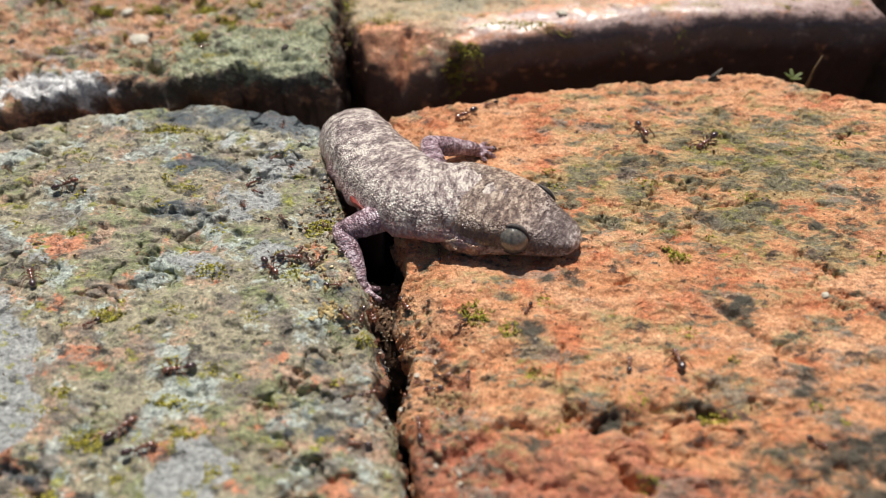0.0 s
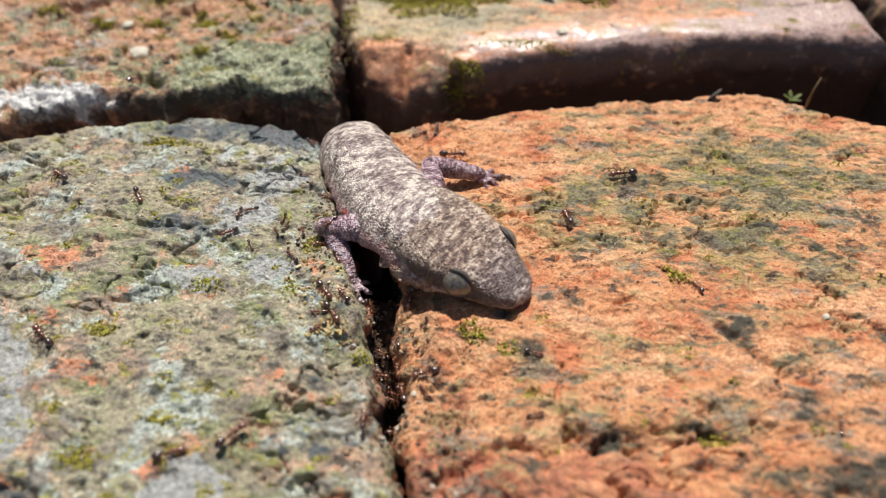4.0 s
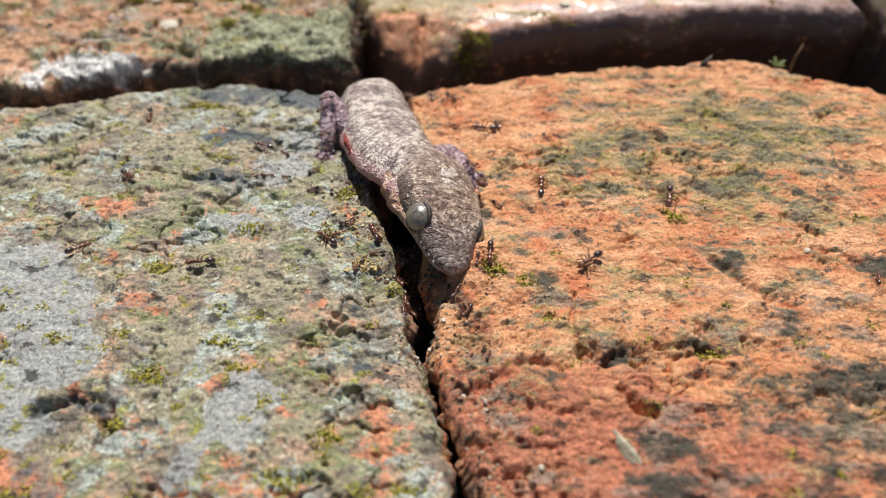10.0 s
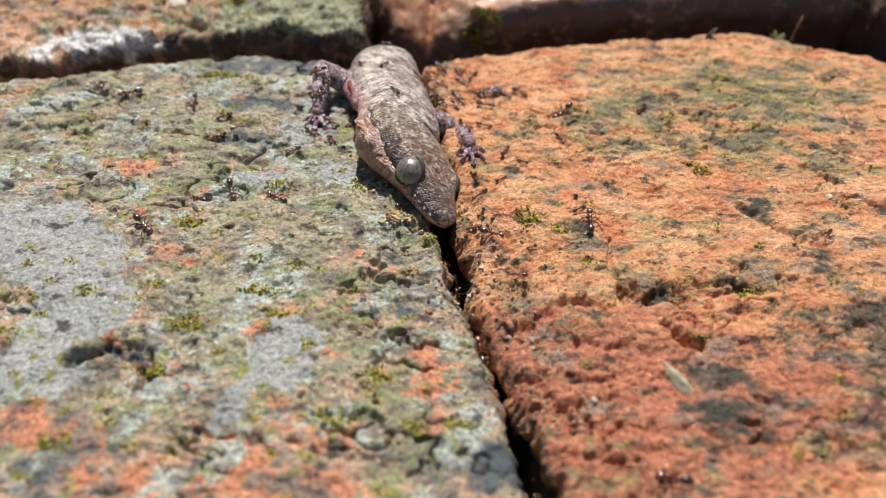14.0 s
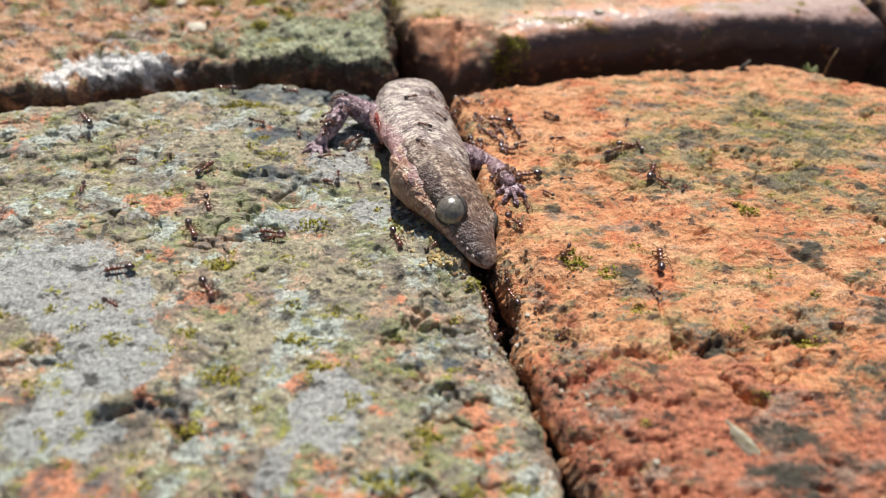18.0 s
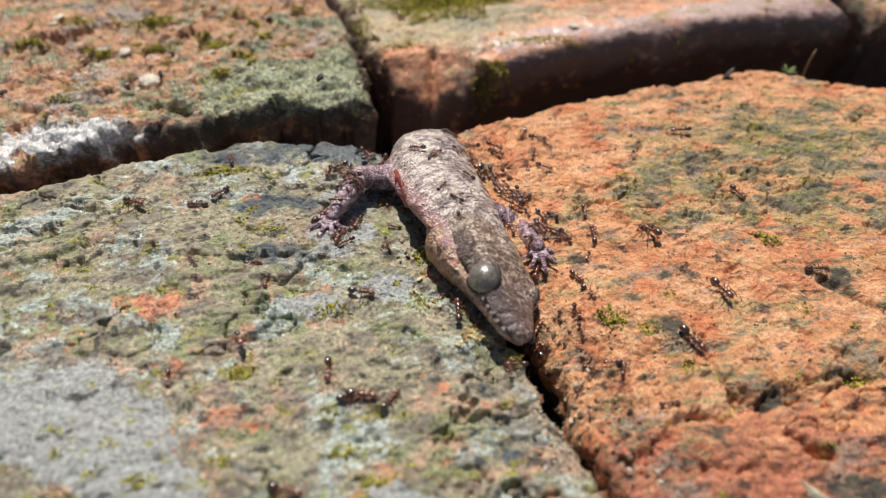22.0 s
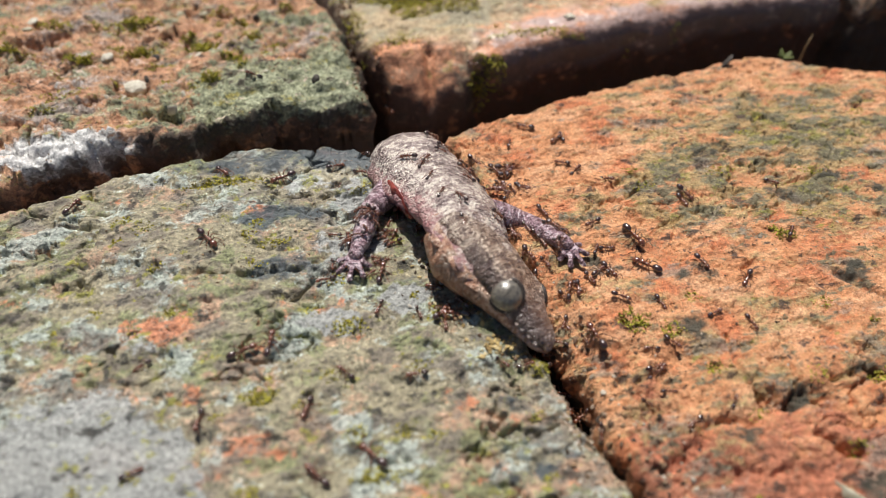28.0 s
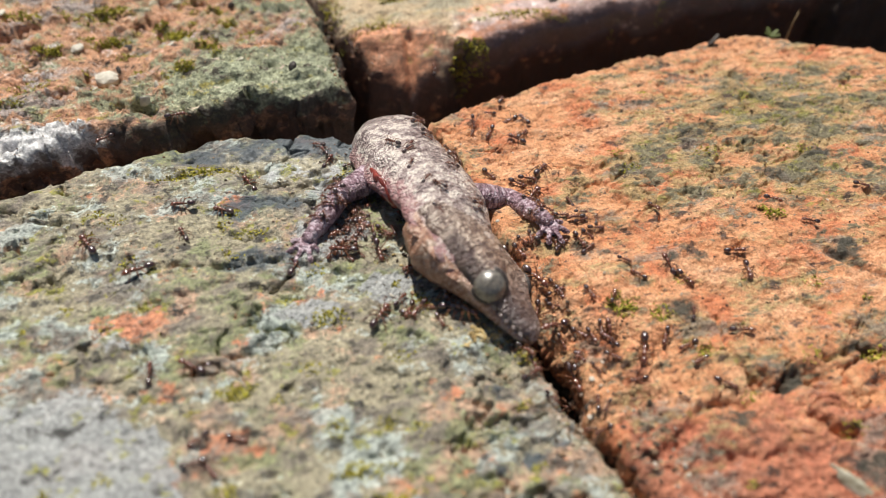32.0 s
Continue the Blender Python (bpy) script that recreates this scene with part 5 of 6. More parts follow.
# ---- what moves ----
# Rows of the gecko's walk, seconds and millimetres: where it leaves the joint, back, shoulders, neck, snout.
SPINE = [
    (0, (-13.6, 88.5, 0.0), (-6.5, 76.8, 3.0), (-1.0, 70.2, 3.8), (5.7, 72.5, 2.6), (19.8, 65.9, 2.4)),
    (2.5, (-13.6, 88.5, 0.0), (-6.5, 76.8, 3.0), (-1.0, 70.2, 3.8), (5.7, 72.5, 2.6), (19.8, 65.9, 2.4)),
    (3.6, (-13.6, 88.5, 0.0), (-6.5, 76.8, 3.0), (-1.0, 70.2, 3.8), (5.7, 72.5, 2.6), (19.8, 65.9, 2.4)),
    (4.5, (-13.4, 90.0, 0.0), (-7.4, 77.3, 3.0), (-5.0, 68.9, 3.8), (-4.0, 60.8, 4.3), (2.6, 51.6, 2.2)),
    (5, (-16.4, 87.9, 0.0), (-8.0, 76.1, 3.0), (-1.6, 70.7, 3.8), (9.6, 79.9, 4.4), (22.7, 72.3, 7.6)),
    (5.5, (-16.5, 89.3, 0.0), (-7.8, 76.9, 3.0), (-1.2, 71.0, 3.8), (7.6, 77.0, 3.7), (20.8, 69.1, 5.6)),
    (6, (-16.0, 88.9, 0.0), (-7.2, 78.8, 3.0), (-1.0, 72.7, 3.8), (6.7, 74.2, 2.6), (20.0, 66.3, 2.4)),
    (7, (-16.0, 88.9, 0.0), (-6.6, 77.0, 3.0), (-0.7, 71.1, 3.8), (6.4, 73.2, 2.6), (19.6, 65.2, 2.4)),
    (7.7, (-15.8, 89.2, 0.0), (-6.4, 77.5, 3.0), (-0.5, 71.2, 3.8), (8.0, 73.6, 2.6), (19.2, 62.9, 2.4)),
    (7.85, (-15.8, 89.2, 0.0), (-6.5, 77.5, 3.0), (-0.6, 71.2, 3.8), (8.4, 73.6, 2.6), (19.1, 62.3, 2.4)),
    (8, (-14.4, 93.0, 0.0), (-3.6, 82.6, 3.0), (-0.6, 73.0, 3.8), (-5.0, 66.8, 4.3), (-17.7, 58.6, 5.4)),
    (8.2, (-13.4, 92.1, 0.0), (-4.7, 81.6, 3.0), (-2.7, 71.9, 3.8), (-8.2, 67.5, 4.3), (-18.6, 56.5, 5.4)),
    (8.5, (-14.4, 88.8, 0.0), (-10.6, 78.0, 3.3), (-7.8, 71.0, 3.7), (-5.1, 66.6, 3.0), (0.6, 53.6, 2.0)),
    (9, (-15.8, 90.5, 0.0), (-11.1, 78.7, 3.3), (-7.2, 71.6, 3.7), (-5.5, 66.1, 3.0), (0.1, 53.0, 2.0)),
    (9.5, (-16.1, 88.6, 0.0), (-11.2, 77.5, 3.3), (-7.3, 70.8, 3.7), (-5.3, 65.5, 3.0), (0.9, 52.9, 2.0)),
    (10, (-14.7, 91.1, 0.0), (-10.7, 78.7, 3.3), (-7.3, 71.3, 3.7), (-2.2, 68.2, 3.0), (1.2, 53.1, 2.0)),
    (10.5, (-15.6, 91.2, 0.0), (-11.1, 77.9, 3.3), (-7.5, 71.1, 3.7), (-4.6, 63.8, 3.0), (0.7, 51.2, 2.0)),
    (11, (-15.4, 91.4, 0.0), (-10.9, 77.8, 3.3), (-7.4, 70.8, 3.7), (-3.7, 63.2, 3.0), (1.8, 50.8, 2.0)),
    (11.5, (-15.6, 90.5, 0.0), (-10.2, 76.3, 3.3), (-6.8, 69.9, 3.7), (-5.2, 65.2, 3.0), (3.6, 52.5, 2.0)),
    (12, (-16.3, 90.9, 0.0), (-9.9, 76.7, 3.3), (-5.6, 68.8, 3.7), (-4.2, 65.5, 3.0), (2.7, 51.7, 2.0)),
    (12.35, (-15.5, 91.3, 0.0), (-9.5, 76.5, 3.3), (-5.2, 68.8, 3.7), (-5.7, 66.6, 3.0), (3.1, 53.9, 2.0)),
    (12.5, (-16.1, 93.7, 0.0), (-6.1, 83.5, 3.3), (-1.9, 73.0, 3.7), (-3.4, 65.9, 3.8), (-9.8, 53.5, 5.4)),
    (12.75, (-15.7, 93.5, 0.0), (-6.2, 84.1, 3.3), (-2.0, 73.6, 3.7), (-3.9, 67.1, 3.8), (-11.3, 56.9, 5.4)),
    (13, (-15.6, 90.7, 0.0), (-13.2, 79.1, 3.3), (-10.0, 70.5, 3.7), (-11.0, 67.4, 3.3), (-4.8, 53.6, 0.0)),
    (14, (-15.6, 91.4, 0.0), (-13.5, 79.1, 3.3), (-10.3, 70.7, 3.7), (-10.8, 68.0, 3.3), (-4.5, 54.2, 0.0)),
    (14.5, (-16.5, 92.5, 0.0), (-14.2, 79.4, 3.3), (-10.5, 70.5, 3.7), (-10.6, 67.8, 3.3), (-4.2, 54.1, 0.0)),
    (16.5, (-15.2, 91.6, 0.0), (-13.4, 80.3, 3.3), (-10.0, 71.0, 3.7), (-10.8, 67.8, 3.3), (-4.5, 54.1, 0.0)),
    (17, (-16.4, 90.8, 0.0), (-14.5, 78.7, 3.3), (-11.0, 69.8, 3.7), (-10.8, 68.2, 3.3), (-4.4, 54.5, 0.0)),
    (18, (-16.2, 90.4, 0.0), (-14.4, 79.1, 3.3), (-11.3, 70.6, 3.7), (-11.2, 68.2, 3.3), (-4.5, 54.7, 0.0)),
    (19, (-14.4, 89.3, 0.0), (-13.1, 78.5, 3.3), (-10.7, 70.9, 3.7), (-11.3, 68.2, 3.3), (-4.6, 54.7, 0.0)),
    (20, (-15.2, 89.0, 0.0), (-13.5, 78.1, 3.3), (-11.0, 71.0, 3.7), (-11.1, 67.8, 3.3), (-4.5, 54.1, 0.0)),
    (21, (-14.8, 89.7, 0.0), (-13.1, 78.7, 3.3), (-10.8, 71.3, 3.7), (-10.6, 67.5, 3.3), (-4.5, 53.7, 0.0)),
    (21.5, (-14.6, 89.3, 0.0), (-13.0, 78.5, 3.3), (-10.8, 71.2, 3.7), (-10.0, 67.9, 3.3), (-4.6, 53.8, 0.0)),
    (21.9, (-12.8, 89.1, 0.0), (-11.8, 79.3, 3.3), (-9.9, 72.0, 3.7), (-8.0, 66.5, 2.5), (-5.6, 52.0, 2.2)),
    (22.02, (-12.3, 88.8, 0.0), (-11.5, 79.1, 3.3), (-9.8, 72.1, 3.7), (-8.0, 67.0, 2.5), (-5.8, 52.4, 2.2)),
    (22.15, (-16.1, 89.3, 0.0), (-7.5, 84.3, 3.3), (-5.3, 73.1, 3.7), (-6.8, 65.2, 3.8), (-9.6, 55.5, 1.4)),
    (22.4, (-14.4, 89.3, 0.0), (-6.0, 83.3, 3.3), (-4.4, 72.8, 3.7), (-6.0, 67.1, 3.8), (-10.4, 56.6, 1.4)),
    (22.6, (-13.1, 88.9, 0.0), (-6.5, 80.7, 3.3), (-5.1, 71.6, 3.7), (-6.7, 66.5, 3.8), (-9.4, 56.4, 1.4)),
    (22.85, (-16.1, 88.8, 0.0), (-13.9, 79.0, 3.3), (-10.8, 70.9, 3.7), (-9.1, 67.8, 3.3), (-5.6, 53.1, 0.0)),
    (23, (-17.3, 89.6, 0.0), (-15.0, 79.4, 3.3), (-11.7, 70.7, 3.7), (-9.1, 67.8, 3.3), (-5.6, 53.1, 0.0)),
    (24, (-15.0, 89.0, 0.0), (-13.5, 79.1, 3.3), (-10.9, 71.8, 3.7), (-9.3, 68.6, 3.3), (-5.5, 54.0, 0.0)),
    (24.5, (-15.5, 87.9, 0.0), (-13.5, 77.8, 3.3), (-10.7, 70.4, 3.7), (-9.3, 68.6, 3.3), (-5.5, 54.0, 0.0)),
    (26.5, (-15.9, 87.6, 0.0), (-13.7, 78.1, 3.3), (-10.6, 70.8, 3.7), (-10.1, 67.7, 3.3), (-5.1, 53.4, 0.0)),
    (28, (-16.3, 88.9, 0.0), (-13.7, 79.7, 3.3), (-10.3, 71.3, 3.7), (-10.5, 67.5, 3.3), (-4.6, 53.5, 0.0)),
    (29, (-16.6, 88.8, 0.0), (-14.2, 79.0, 3.3), (-10.7, 71.0, 3.7), (-9.9, 67.3, 3.3), (-4.7, 53.1, 0.0)),
    (30, (-16.5, 90.3, 0.0), (-14.0, 80.3, 3.3), (-10.9, 71.4, 3.7), (-9.8, 67.1, 3.3), (-5.2, 52.6, 0.0)),
    (31, (-16.3, 89.9, 0.0), (-14.2, 80.0, 3.3), (-11.0, 71.5, 3.7), (-10.3, 67.1, 3.3), (-4.9, 52.9, 0.0)),
    (32, (-15.8, 89.7, 0.0), (-14.0, 80.4, 3.3), (-10.1, 71.7, 3.7), (-10.9, 66.9, 3.3), (-4.9, 53.0, 0.0)),
]
# Rows of its two front feet, seconds and millimetres.
FEET = [
    (0, (-8.4, 60.6), (5.6, 85.2)),
    (2.5, (-8.4, 60.6), (5.6, 85.2)),
    (3.6, (-8.4, 60.6), (5.6, 85.2)),
    (4.5, (-12.2, 69.0), (7.5, 79.5)),
    (5, (-10.4, 62.6), (8.7, 82.5)),
    (5.5, (-10.2, 62.4), (8.2, 82.1)),
    (6, (-10.2, 62.4), (8.6, 81.0)),
    (7, (-10.9, 62.6), (7.8, 80.9)),
    (7.7, (-10.9, 62.6), (8.1, 81.3)),
    (7.85, (-11.0, 62.8), (8.1, 81.3)),
    (8, (-12.3, 67.3), (8.4, 79.1)),
    (8.2, (-13.3, 67.4), (8.6, 79.3)),
    (8.5, (-20.7, 76.0), (3.9, 72.8)),
    (9, (-22.1, 74.9), (3.9, 72.4)),
    (9.5, (-21.6, 75.0), (3.6, 72.1)),
    (10, (-19.7, 76.9), (2.8, 72.8)),
    (10.5, (-19.6, 77.0), (2.6, 75.5)),
    (11, (-15.4, 72.7), (2.9, 74.7)),
    (11.5, (-16.0, 72.1), (5.2, 74.8)),
    (12, (-16.5, 70.9), (5.5, 73.7)),
    (12.35, (-15.6, 70.1), (5.8, 72.8)),
    (12.5, (-14.8, 67.9), (6.8, 72.2)),
    (12.75, (-15.4, 68.5), (8.0, 76.2)),
    (13, (-23.5, 83.0), (-1.1, 68.7)),
    (14, (-24.7, 76.1), (-1.0, 69.4)),
    (14.5, (-25.3, 74.6), (-0.5, 69.3)),
    (16.5, (-25.0, 77.8), (0.3, 69.0)),
    (17, (-27.3, 76.3), (-0.8, 68.8)),
    (18, (-29.0, 77.2), (-0.9, 69.2)),
    (19, (-27.0, 71.5), (0.5, 67.4)),
    (20, (-27.0, 73.4), (0.8, 69.4)),
    (21, (-27.8, 73.3), (0.9, 70.2)),
    (21.5, (-28.0, 72.8), (-0.7, 66.7)),
    (21.9, (-27.3, 74.6), (-0.2, 66.8)),
    (22.02, (-27.1, 75.2), (-0.0, 66.9)),
    (22.15, (-26.0, 73.1), (-1.0, 68.0)),
    (22.4, (-25.3, 73.7), (-0.1, 68.8)),
    (22.6, (-25.0, 73.6), (0.2, 68.6)),
    (22.85, (-25.0, 72.2), (-0.3, 67.4)),
    (23, (-24.9, 71.9), (-0.6, 67.1)),
    (24, (-24.4, 72.3), (0.1, 67.0)),
    (24.5, (-24.2, 70.5), (-0.2, 66.5)),
    (26.5, (-26.9, 71.9), (1.3, 67.2)),
    (28, (-25.9, 69.7), (1.9, 67.6)),
    (29, (-27.0, 69.0), (1.4, 67.7)),
    (30, (-27.2, 68.7), (0.9, 67.5)),
    (31, (-27.9, 68.5), (0.9, 68.2)),
    (32, (-30.4, 70.3), (1.6, 69.0)),
]


def spine_curve(row):
    """The middle line from the snout backwards into the hole, as a fine polyline in millimetres."""
    b, m, c, n, s = (Vector(p) for p in row[1:])
    way = (s - n).normalized()
    neck = s - way * HEAD
    deep = b + Vector((-1.5, 5.5, -10))
    knots = [s, neck, n * 0.15 + c * 0.55 + m * 0.30 + Vector((0, 0, 0.2)), m * 0.75 + b * 0.25, b, deep, deep + Vector((-1, 3, -12)), deep + Vector((-1, 3, -45))]
    line = [s, s - way * HEAD * 0.5, neck]
    pts = [s - way * HEAD * 0.5] + knots[1:]
    for i in range(1, len(pts) - 1):
        p0, p1, p2, p3 = pts[i - 1], pts[i], pts[i + 1], pts[min(i + 2, len(pts) - 1)]
        for k in range(1, 13):
            f = k / 12
            line.append(0.5 * ((2 * p1) + (p2 - p0) * f + (2 * p0 - 5 * p1 + 4 * p2 - p3) * f * f + (3 * p1 - p0 - 3 * p2 + p3) * f ** 3))
    return line, way, neck


def frame_of(way, up, place):
    """A pose at place (millimetres) with x along way and z near up."""
    y = up.cross(way).normalized()
    z = way.cross(y)
    m = Matrix((way, y, z)).transposed().to_4x4()
    m.translation = place * MM
    return m


# Seconds and degrees by which the head leans, its right cheek turned up.
ROLL = [(0, 6), (2.5, 6), (4.5, 0), (5, 8), (7.85, 8), (8, 16), (8.2, 16), (8.5, 30), (9, 34), (12.35, 34), (12.5, 8), (12.75, 8), (13, 46), (22.02, 47), (22.15, 8), (22.4, 12), (22.6, 20),
        (22.85, 47), (32, 49)]


def row_roll(t):
    return float(np.interp(t, [r[0] for r in ROLL], [r[1] for r in ROLL]))


def gecko_poses(row, feet):
    line, way, neck = spine_curve(row)
    run = [0.0]
    for a, b in zip(line, line[1:]):
        run.append(run[-1] + (b - a).length)
    run, pts = np.array(run), np.array([tuple(p) for p in line])

    def at(s):
        return Vector([np.interp(s, run, pts[:, k]) for k in range(3)])

    up = Vector((0, 0, 1))
    out = {"head": frame_of(way, up, neck) @ pose(0, 0, 0, -row_roll(row[0]))}
    ups = up
    for s, ob in zip(SEGMENTS, TRUNK):
        ahead = (at(s - 1.8) - at(s + 1.8)).normalized()
        hint = up if abs(ahead.z) < 0.8 else ups
        out[ob] = frame_of(ahead, hint, at(s))
        ups = (out[ob].to_3x3() @ Vector((0, 0, 1)))
    chest = out[TRUNK[4]].copy()
    # the lean of the head runs out along the neck and shoulders
    for s, ob in zip(SEGMENTS, TRUNK):
        out[ob] = out[ob] @ pose(0, 0, 0, -row_roll(row[0]) * max(0.0, min(1.0, 1.08 - (s - 13.5) / 24)))
    for side, (fx, fy) in zip((-1, 1), feet[1:]):
        # the shoulder blade slides on the ribs
        slide = float(np.interp(row[0], [4.5, 5, 5.5, 6, 8.2, 8.6], [2.6, -6.5, -5, 0.5, 2.6, -6.5 if side < 0 else 3.5]))
        low = float(np.interp(row[0], [8.2, 8.6], [0, 0 if side < 0 else 1.2]))
        sh = chest @ Vector((slide * MM, side * (0.0043 - 0.0006 * low), -0.0008 - low * MM))
        z, _ = rest(fx * MM, fy * MM)
        z = max(z, -0.004) if row[0] > 8.2 or side > 0 else -0.0028
        goal = Vector((fx * MM, fy * MM, z + 0.0012))
        reach = (goal - sh)
        d = min(reach.length, (UPPER + FORE) * MM * 0.985)
        goal = sh + reach.normalized() * d
        a = ((UPPER * MM) ** 2 - (FORE * MM) ** 2 + d * d) / (2 * d)
        lift = math.sqrt(max((UPPER * MM) ** 2 - a * a, 1e-9))
        w = reach.normalized()
        lean = (-0.75, side * 0.75, 0.15) if row[0] < 8.4 else ((-0.5, -0.3, 0.6) if side < 0 else (-1.0, -0.15, -0.15))
        body_out = chest.to_3x3() @ Vector(lean)
        bend = (body_out - w * body_out.dot(w)).normalized()
        elbow = sh + w * a + bend * lift
        ua, fa, hand = FRONT_LEGS[side]
        out[ua] = frame_of((elbow - sh).normalized(), up, sh / MM)
        out[fa] = frame_of((goal - elbow).normalized(), up, elbow / MM)
        flat = Vector(((goal - elbow).x, (goal - elbow).y, 0)).normalized()
        out[hand] = frame_of((flat + Vector((0, 0, -0.12))).normalized(), up, (goal + Vector((0, 0, -0.0008))) / MM)
    out[WOUND] = out[TRUNK[4]] @ Matrix.Translation((-0.0012, -0.0060, -0.0016)) @ pose(0, 0, 0, 30, 0, -4)
    return out


ANT_RNG = random.Random(77)


def on_brick(x, y, way):
    """The pose of an ant on the bricks at (x, y) millimetres that walks towards way."""
    z, nrm = rest(x * MM, y * MM)
    if z < -0.008:
        z, nrm = -0.008, Vector((0, 0, 1))
    nrm = (nrm + Vector((0, 0, 1.2))).normalized()
    fwd = Vector((way[0], way[1], 0))
    fwd = (fwd - nrm * fwd.dot(nrm)).normalized()
    return frame_of(fwd, nrm, Vector((x, y, z / MM)))


def ant_rows(stops):
    """Rows for an ant that passes the stops (seconds, x, y in millimetres), with small swerves between them."""
    rows, turn = [], None
    for i, (t, x, y) in enumerate(stops):
        x2, y2 = stops[min(i + 1, len(stops) - 1)][1:]
        x1, y1 = stops[max(i - 1, 0)][1:]
        dx, dy = x2 - x1, y2 - y1
        if math.hypot(dx, dy) < 0.4:
            a = turn if turn is not None else ANT_RNG.uniform(-3.1, 3.1)
            a += ANT_RNG.uniform(-0.25, 0.25)
        else:
            a = math.atan2(dy, dx)
        if turn is not None:
            while a - turn > math.pi:
                a -= 2 * math.pi
            while a - turn < -math.pi:
                a += 2 * math.pi
            a = turn + max(-1.4, min(1.4, a - turn))
        turn = a
        rows.append((t, on_brick(x, y, (math.cos(a), math.sin(a)))))
    return rows


def wander(home, spread, pace, rng, arrive=0.0, origin=(-12, 99)):
    """Stops of an ant that comes out of the hole at a time and then roams round its home."""
    stops, x, y = [], *origin
    a = rng.uniform(0, 6.28)
    t = 0.0
    if arrive <= 0:
        x, y = home[0] + rng.gauss(0, spread), home[1] + rng.gauss(0, spread)
    while t < 32.0:
        stops.append((round(t, 2), x, y))
        t += 0.8
        if t < arrive:
            continue
        pull = math.atan2(home[1] - y, home[0] - x)
        far = math.hypot(home[0] - x, home[1] - y)
        a += rng.gauss(0, 0.5)
        if far > spread:
            d = (pull - a + math.pi) % (2 * math.pi) - math.pi
            a += 0.65 * d
        step = pace * rng.choice((0.05, 0.3, 0.8, 1.2))
        x, y = x + step * math.cos(a), y + step * math.sin(a)
    stops.append((32.0, x, y))
    return stops


# Rows of single ants' walks over the bricks: seconds and millimetres.
ANT_TRAILS = [
        [(0, -27.3, 45.3), (1, -34.0, 43.5), (2, -40.5, 42.3), (6, -51.5, 56.5), (9, -48.9, 70.8), (13, -34.2, 54.1), (16.5, -45.9, 64.5), (19, -42.8, 72.3), (23, -36.5, 53.7), (26.5, -43.3, 63.0), (28, -40.1, 57.9), (30, -46.8, 69.1), (32, -55.9, 76.4)],
        [(0, 3.9, 94.4), (2, -0.7, 91.5), (6, 5.9, 85.9), (9, 5.7, 84.5), (13, 1.6, 83.9), (19, -3.0, 86.0), (23, -7.3, 83.6), (28, -5.3, 79.8), (32, 1.4, 74.5)],
        [(0, 30.9, 89.9), (2, 34.5, 86.9), (6, 15.4, 80.9), (9, 21.5, 58.9), (13, 14.9, 51.3), (19, 17.6, 76.9), (23, 19.7, 54.0), (28, 11.9, 63.2), (30, 14.4, 75.3), (32, 7.3, 49.3)],
        [(0, -53.9, 74.7), (6, -51.5, 79.8), (9, -51.2, 88.8), (13, -52.3, 77.9), (19, -67.6, 82.0), (23, -52.3, 76.2), (28, -44.6, 76.4), (30, -44.1, 77.0), (32, -49.5, 70.6)],
        [(0, -20.0, 60.5), (6, -9.3, 51.2), (9, -15.9, 54.5), (13, -22.4, 57.8), (19, -33.5, 61.4), (23, -26.2, 47.7), (28, -16.6, 59.7), (30, -20.5, 65.7), (32, -12.4, 57.2)],
        [(0, -6.8, 87.8), (6, 0.7, 49.8), (9, 5.1, 60.8), (13, 1.5, 33.5), (19, -3.7, 50.4), (23, 0.4, 55.3), (28, -4.1, 51.0), (30, -5.6, 49.6), (32, -1.4, 47.2)],
        [(0, 30.7, 49.6), (6, 16.3, 82.2), (9, 33.7, 77.6), (13, 18.9, 16.0), (19, 18.4, 60.9), (23, 16.7, 68.2), (28, 11.8, 68.2), (30, 15.8, 58.6), (32, -1.6, 54.7)],
        [(0, -50.9, 57.1), (6, -61.6, 113.6), (9, -70.1, 108.0), (13, -61.5, 85.7), (19, -43.0, 59.2), (23, -27.9, 74.6), (28, -34.5, 87.9), (30, -37.8, 64.8), (32, -31.3, 68.8)],
        [(0, 40.4, 88.4), (6, -3.4, 58.4), (9, 13.9, 72.0), (13, 15.7, 79.4), (19, -0.6, 72.1), (23, 17.8, 41.6), (28, 1.9, 54.0), (30, 1.2, 64.7), (32, -0.6, 48.6)],
        [(0, -28.5, 35.1), (6, -23.6, 37.9), (9, -52.6, 52.5), (13, -34.1, 56.9), (19, -51.3, 51.0), (23, -20.6, 45.5), (28, -37.2, 58.3), (30, -22.8, 64.4), (32, -24.9, 69.4)],
]


def between(stops, rng):
    """Fills a trail with stops about a second apart, swerving a little."""
    full = []
    for (t0, x0, y0), (t1, x1, y1) in zip(stops, stops[1:]):
        n = max(1, round(t1 - t0))
        for k in range(n):
            f = k / n
            g = f * f * (3 - 2 * f)
            sway = 0 if k == 0 else rng.gauss(0, 1.6)
            full.append((round(t0 + (t1 - t0) * f, 2), x0 + (x1 - x0) * g + sway, y0 + (y1 - y0) * g + (0 if k == 0 else rng.gauss(0, 1.6))))
    return full + [stops[-1]]


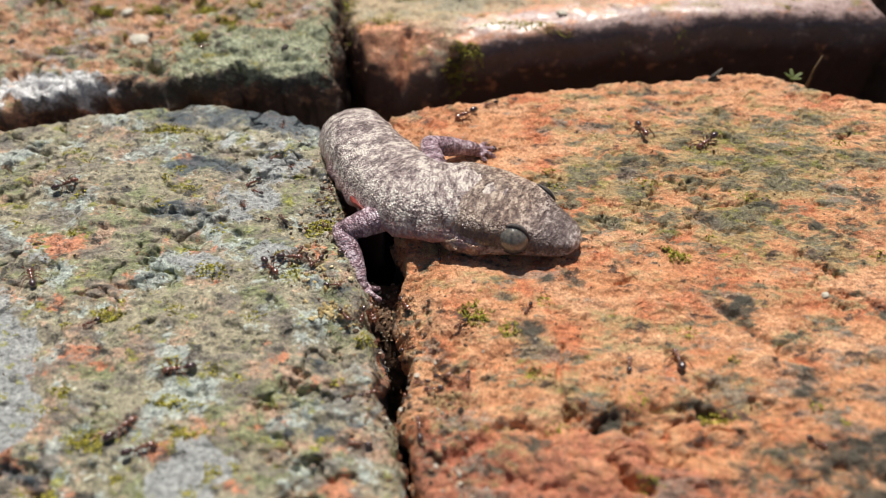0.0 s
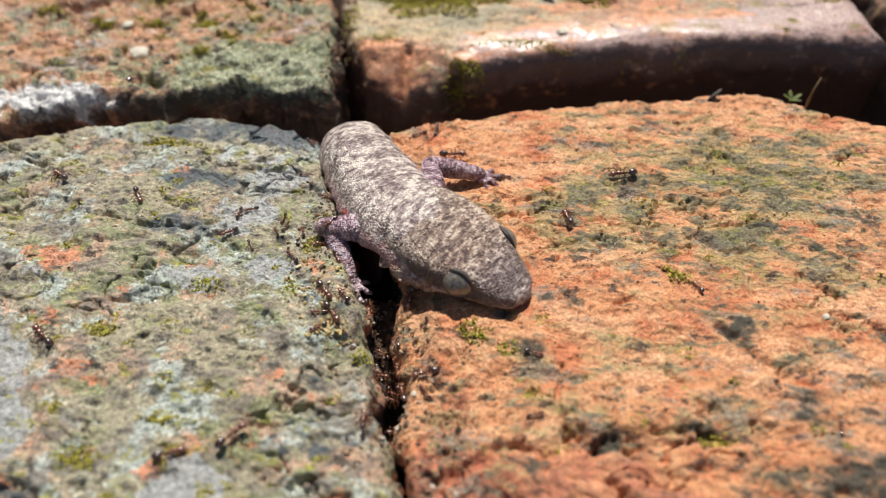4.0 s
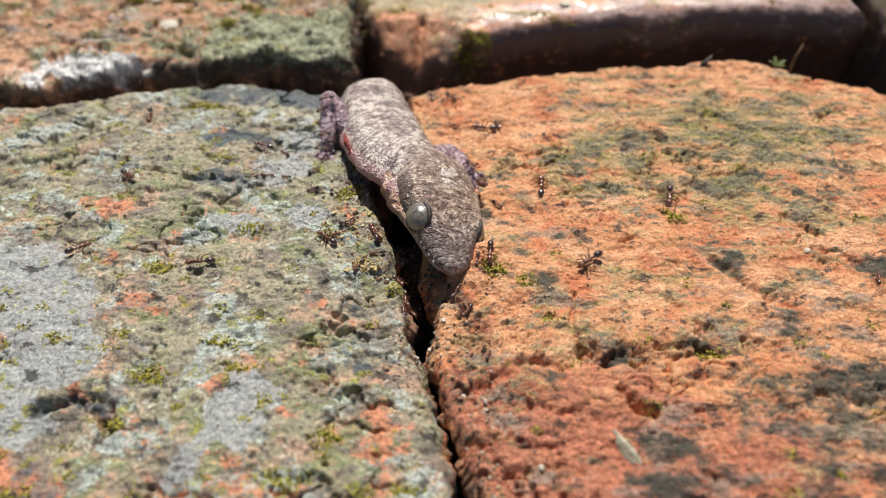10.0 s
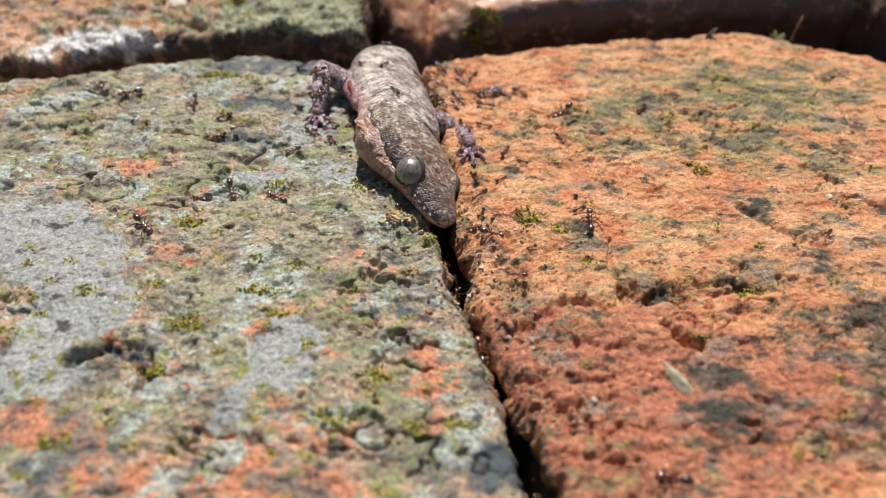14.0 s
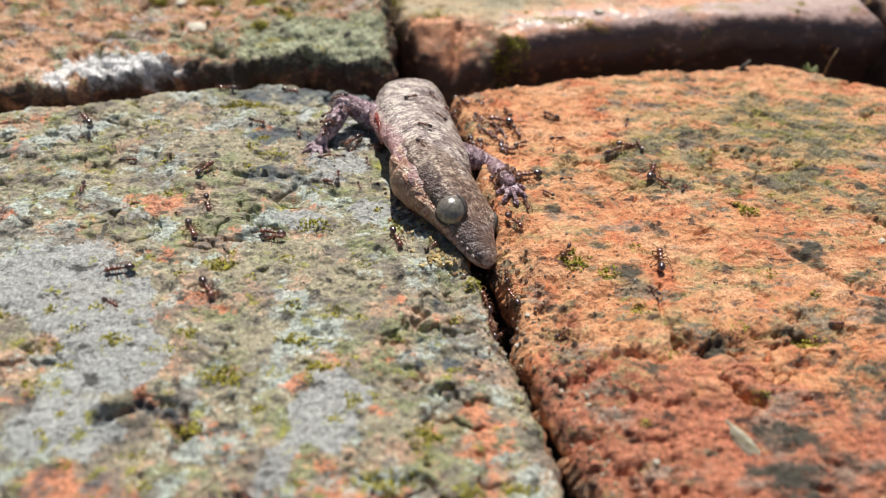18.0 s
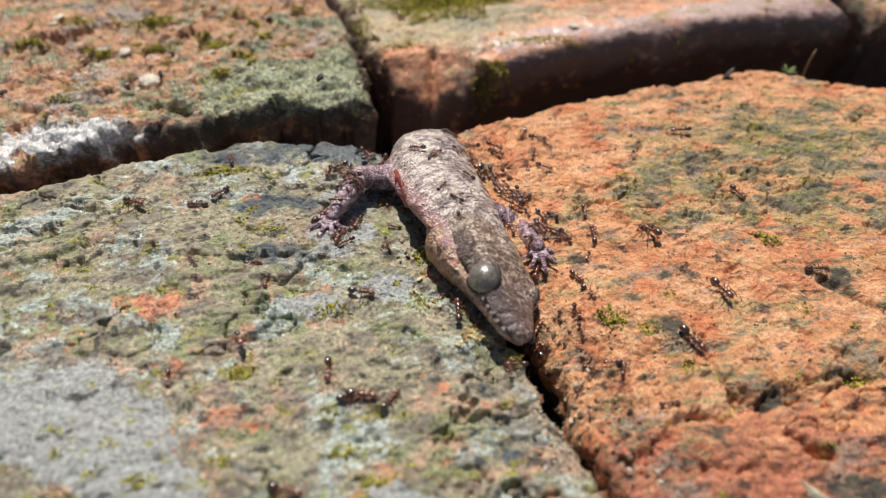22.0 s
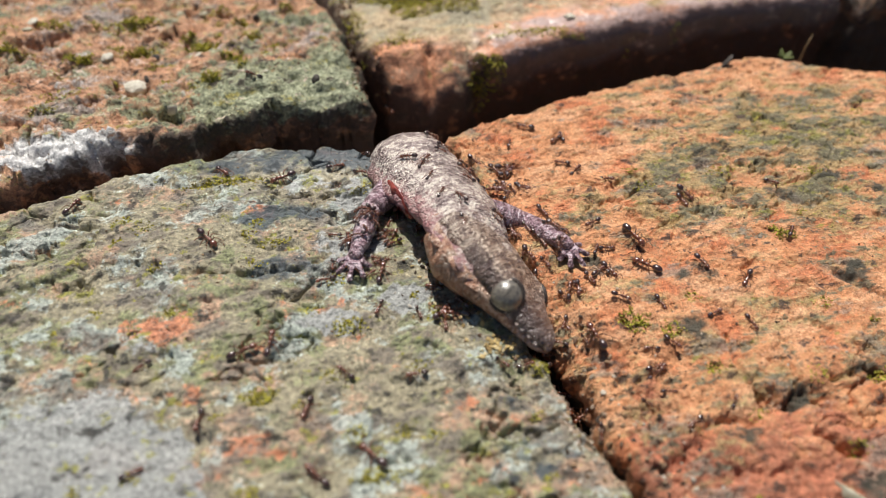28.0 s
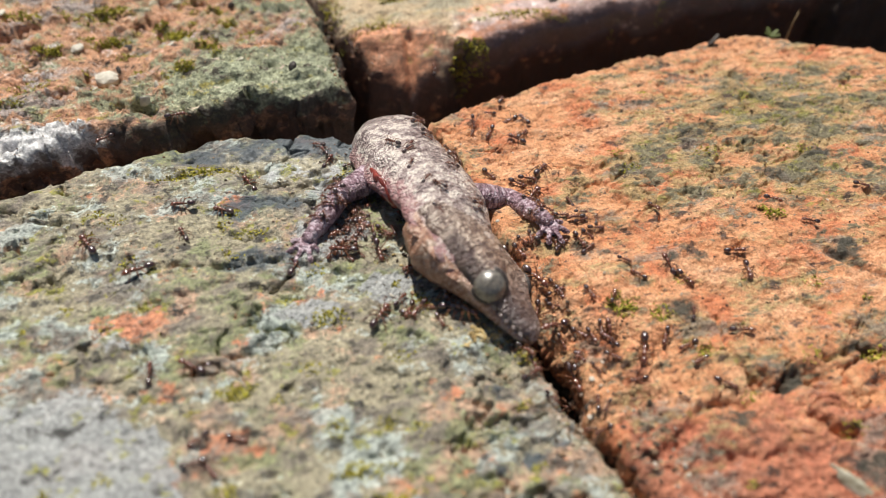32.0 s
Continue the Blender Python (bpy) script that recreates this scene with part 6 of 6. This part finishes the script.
def on_back(trunk, s, angle, yaw):
    """The pose of an ant on the gecko's skin, s millimetres behind the snout, angle radians down from the ridge of the back."""
    i = min(range(len(SEGMENTS)), key=lambda k: abs(SEGMENTS[k] - s))
    w, h = np.interp(s, BODY_S, BODY_W), np.interp(s, BODY_S, BODY_H)
    place = Vector((SEGMENTS[i] - s, w * math.sin(angle), h * math.cos(angle))) * MM
    turn = Matrix.Rotation(-angle * 0.85, 4, "X") @ Matrix.Rotation(yaw, 4, "Z")
    return trunk[i] @ Matrix.Translation(place) @ turn


def motions():
    every = {}
    trunk_rows = []
    for row, feet in zip(SPINE, FEET):
        poses = gecko_poses(row, feet)
        trunk_rows.append([poses[ob] for ob in TRUNK])
        for ob, m in poses.items():
            every.setdefault(head if ob == "head" else ob, []).append((row[0], m))
    for ob, rows in every.items():
        walk(ob, rows)

    rng = random.Random(5)
    # home of a group of ants (millimetres), how far it spreads, their pace, their number, their size
    round_gecko = (
            ((-8, 72), 14, 5, 6, 0.75), ((-2, 54), 6, 3, 18, 0.62), ((-25, 72), 4, 2.5, 26, 0.52), ((4, 68), 5, 2.5, 20, 0.56),
            ((10, 52), 8, 5, 12, 0.6), ((-20, 88), 6, 4, 16, 0.55), ((0, 86), 8, 5, 12, 0.6), ((-14, 62), 5, 2, 22, 0.55),
            ((-3, 48), 4, 2, 18, 0.56), ((-19, 76), 5, 2, 17, 0.5), ((-9, 56), 4, 2, 18, 0.52), ((4, 44), 5, 3, 16, 0.52),
            ((-3, 52), 3, 1.5, 18, 0.5), ((-23, 70), 3, 1.5, 14, 0.45), ((-13, 59), 4, 2, 7, 0.9), ((0, 54), 4, 2, 6, 0.85))
    further_off = (
            ((26, 70), 18, 7, 6, 0.66), ((-38, 62), 20, 7, 10, 0.7), ((-50, 96), 16, 6, 3, 0.65), ((-12, 120), 14, 6, 2, 0.6),
            ((45, 50), 14, 6, 3, 0.62))
    for home, spread, pace, n, big in round_gecko + further_off:
        for k in range(n):
            ant = copy_thing(ANT, Matrix())
            ant.scale = [big * rng.uniform(0.8, 1.25)] * 3
            arrive = 0.0 if k < n * 0.14 else rng.uniform(4.5, 19)
            walk(ant, ant_rows(wander(home, spread, pace, rng, arrive)))
    for stops in ANT_TRAILS:
        ant = copy_thing(ANT, Matrix())
        ant.scale = [rng.uniform(0.85, 1.05)] * 3
        walk(ant, ant_rows(between(stops, rng)))
    # ants that climb out of the hole along the gecko's back
    for k in range(16):
        ant = copy_thing(ANT, Matrix())
        ant.scale = [rng.uniform(0.45, 0.68)] * 3
        goal, angle, arrive, yaw = rng.uniform(17, 42), rng.uniform(-1.0, 1.1), rng.uniform(4, 24), rng.uniform(-2.5, 2.5)
        rows = []
        for row, at in zip(SPINE, trunk_rows):
            f = min(1.0, max(0.0, (row[0] - arrive) / 4.0))
            rows.append((row[0], on_back(at, 62 + (goal - 62) * f, angle + 0.1 * math.sin(row[0] * 1.3 + k), yaw * f + 0.3 * math.sin(row[0] + k))))
        walk(ant, rows)
    # ants that climb from the ground onto the arms
    for side, n in ((-1, 9), (1, 5)):
        upper, fore, hand = FRONT_LEGS[side]
        for k in range(n):
            ant = copy_thing(ANT, Matrix())
            ant.scale = [rng.uniform(0.42, 0.6)] * 3
            goal, angle, arrive, yaw = rng.uniform(-1, 8), rng.uniform(-1.1, 1.1), rng.uniform(-2, 18), rng.uniform(-2.5, 2.5)
            rows = []
            for t, m in every[fore]:
                f = min(1.0, max(0.0, (t - arrive) / 3.0))
                x = 12 + (goal - 12) * f + 0.6 * math.sin(0.9 * t + k) * f
                r = float(np.interp(x, [0, 8, 10, 12], [1.6, 1.05, 0.4, 0.0]))
                a = angle * f
                at = m @ Matrix.Translation((x * MM, r * math.sin(a) * MM, r * math.cos(a) * MM)) @ Matrix.Rotation(-a * 0.85, 4, "X") @ Matrix.Rotation(yaw * f + 0.3 * math.sin(t + k), 4, "Z")
                rows.append((t, at))
            walk(ant, rows)
    # the first ant is keyed last, since its copies would share its keys
    walk(ANT, ant_rows(wander((-30, 50), 14, 6, rng)))


motions()
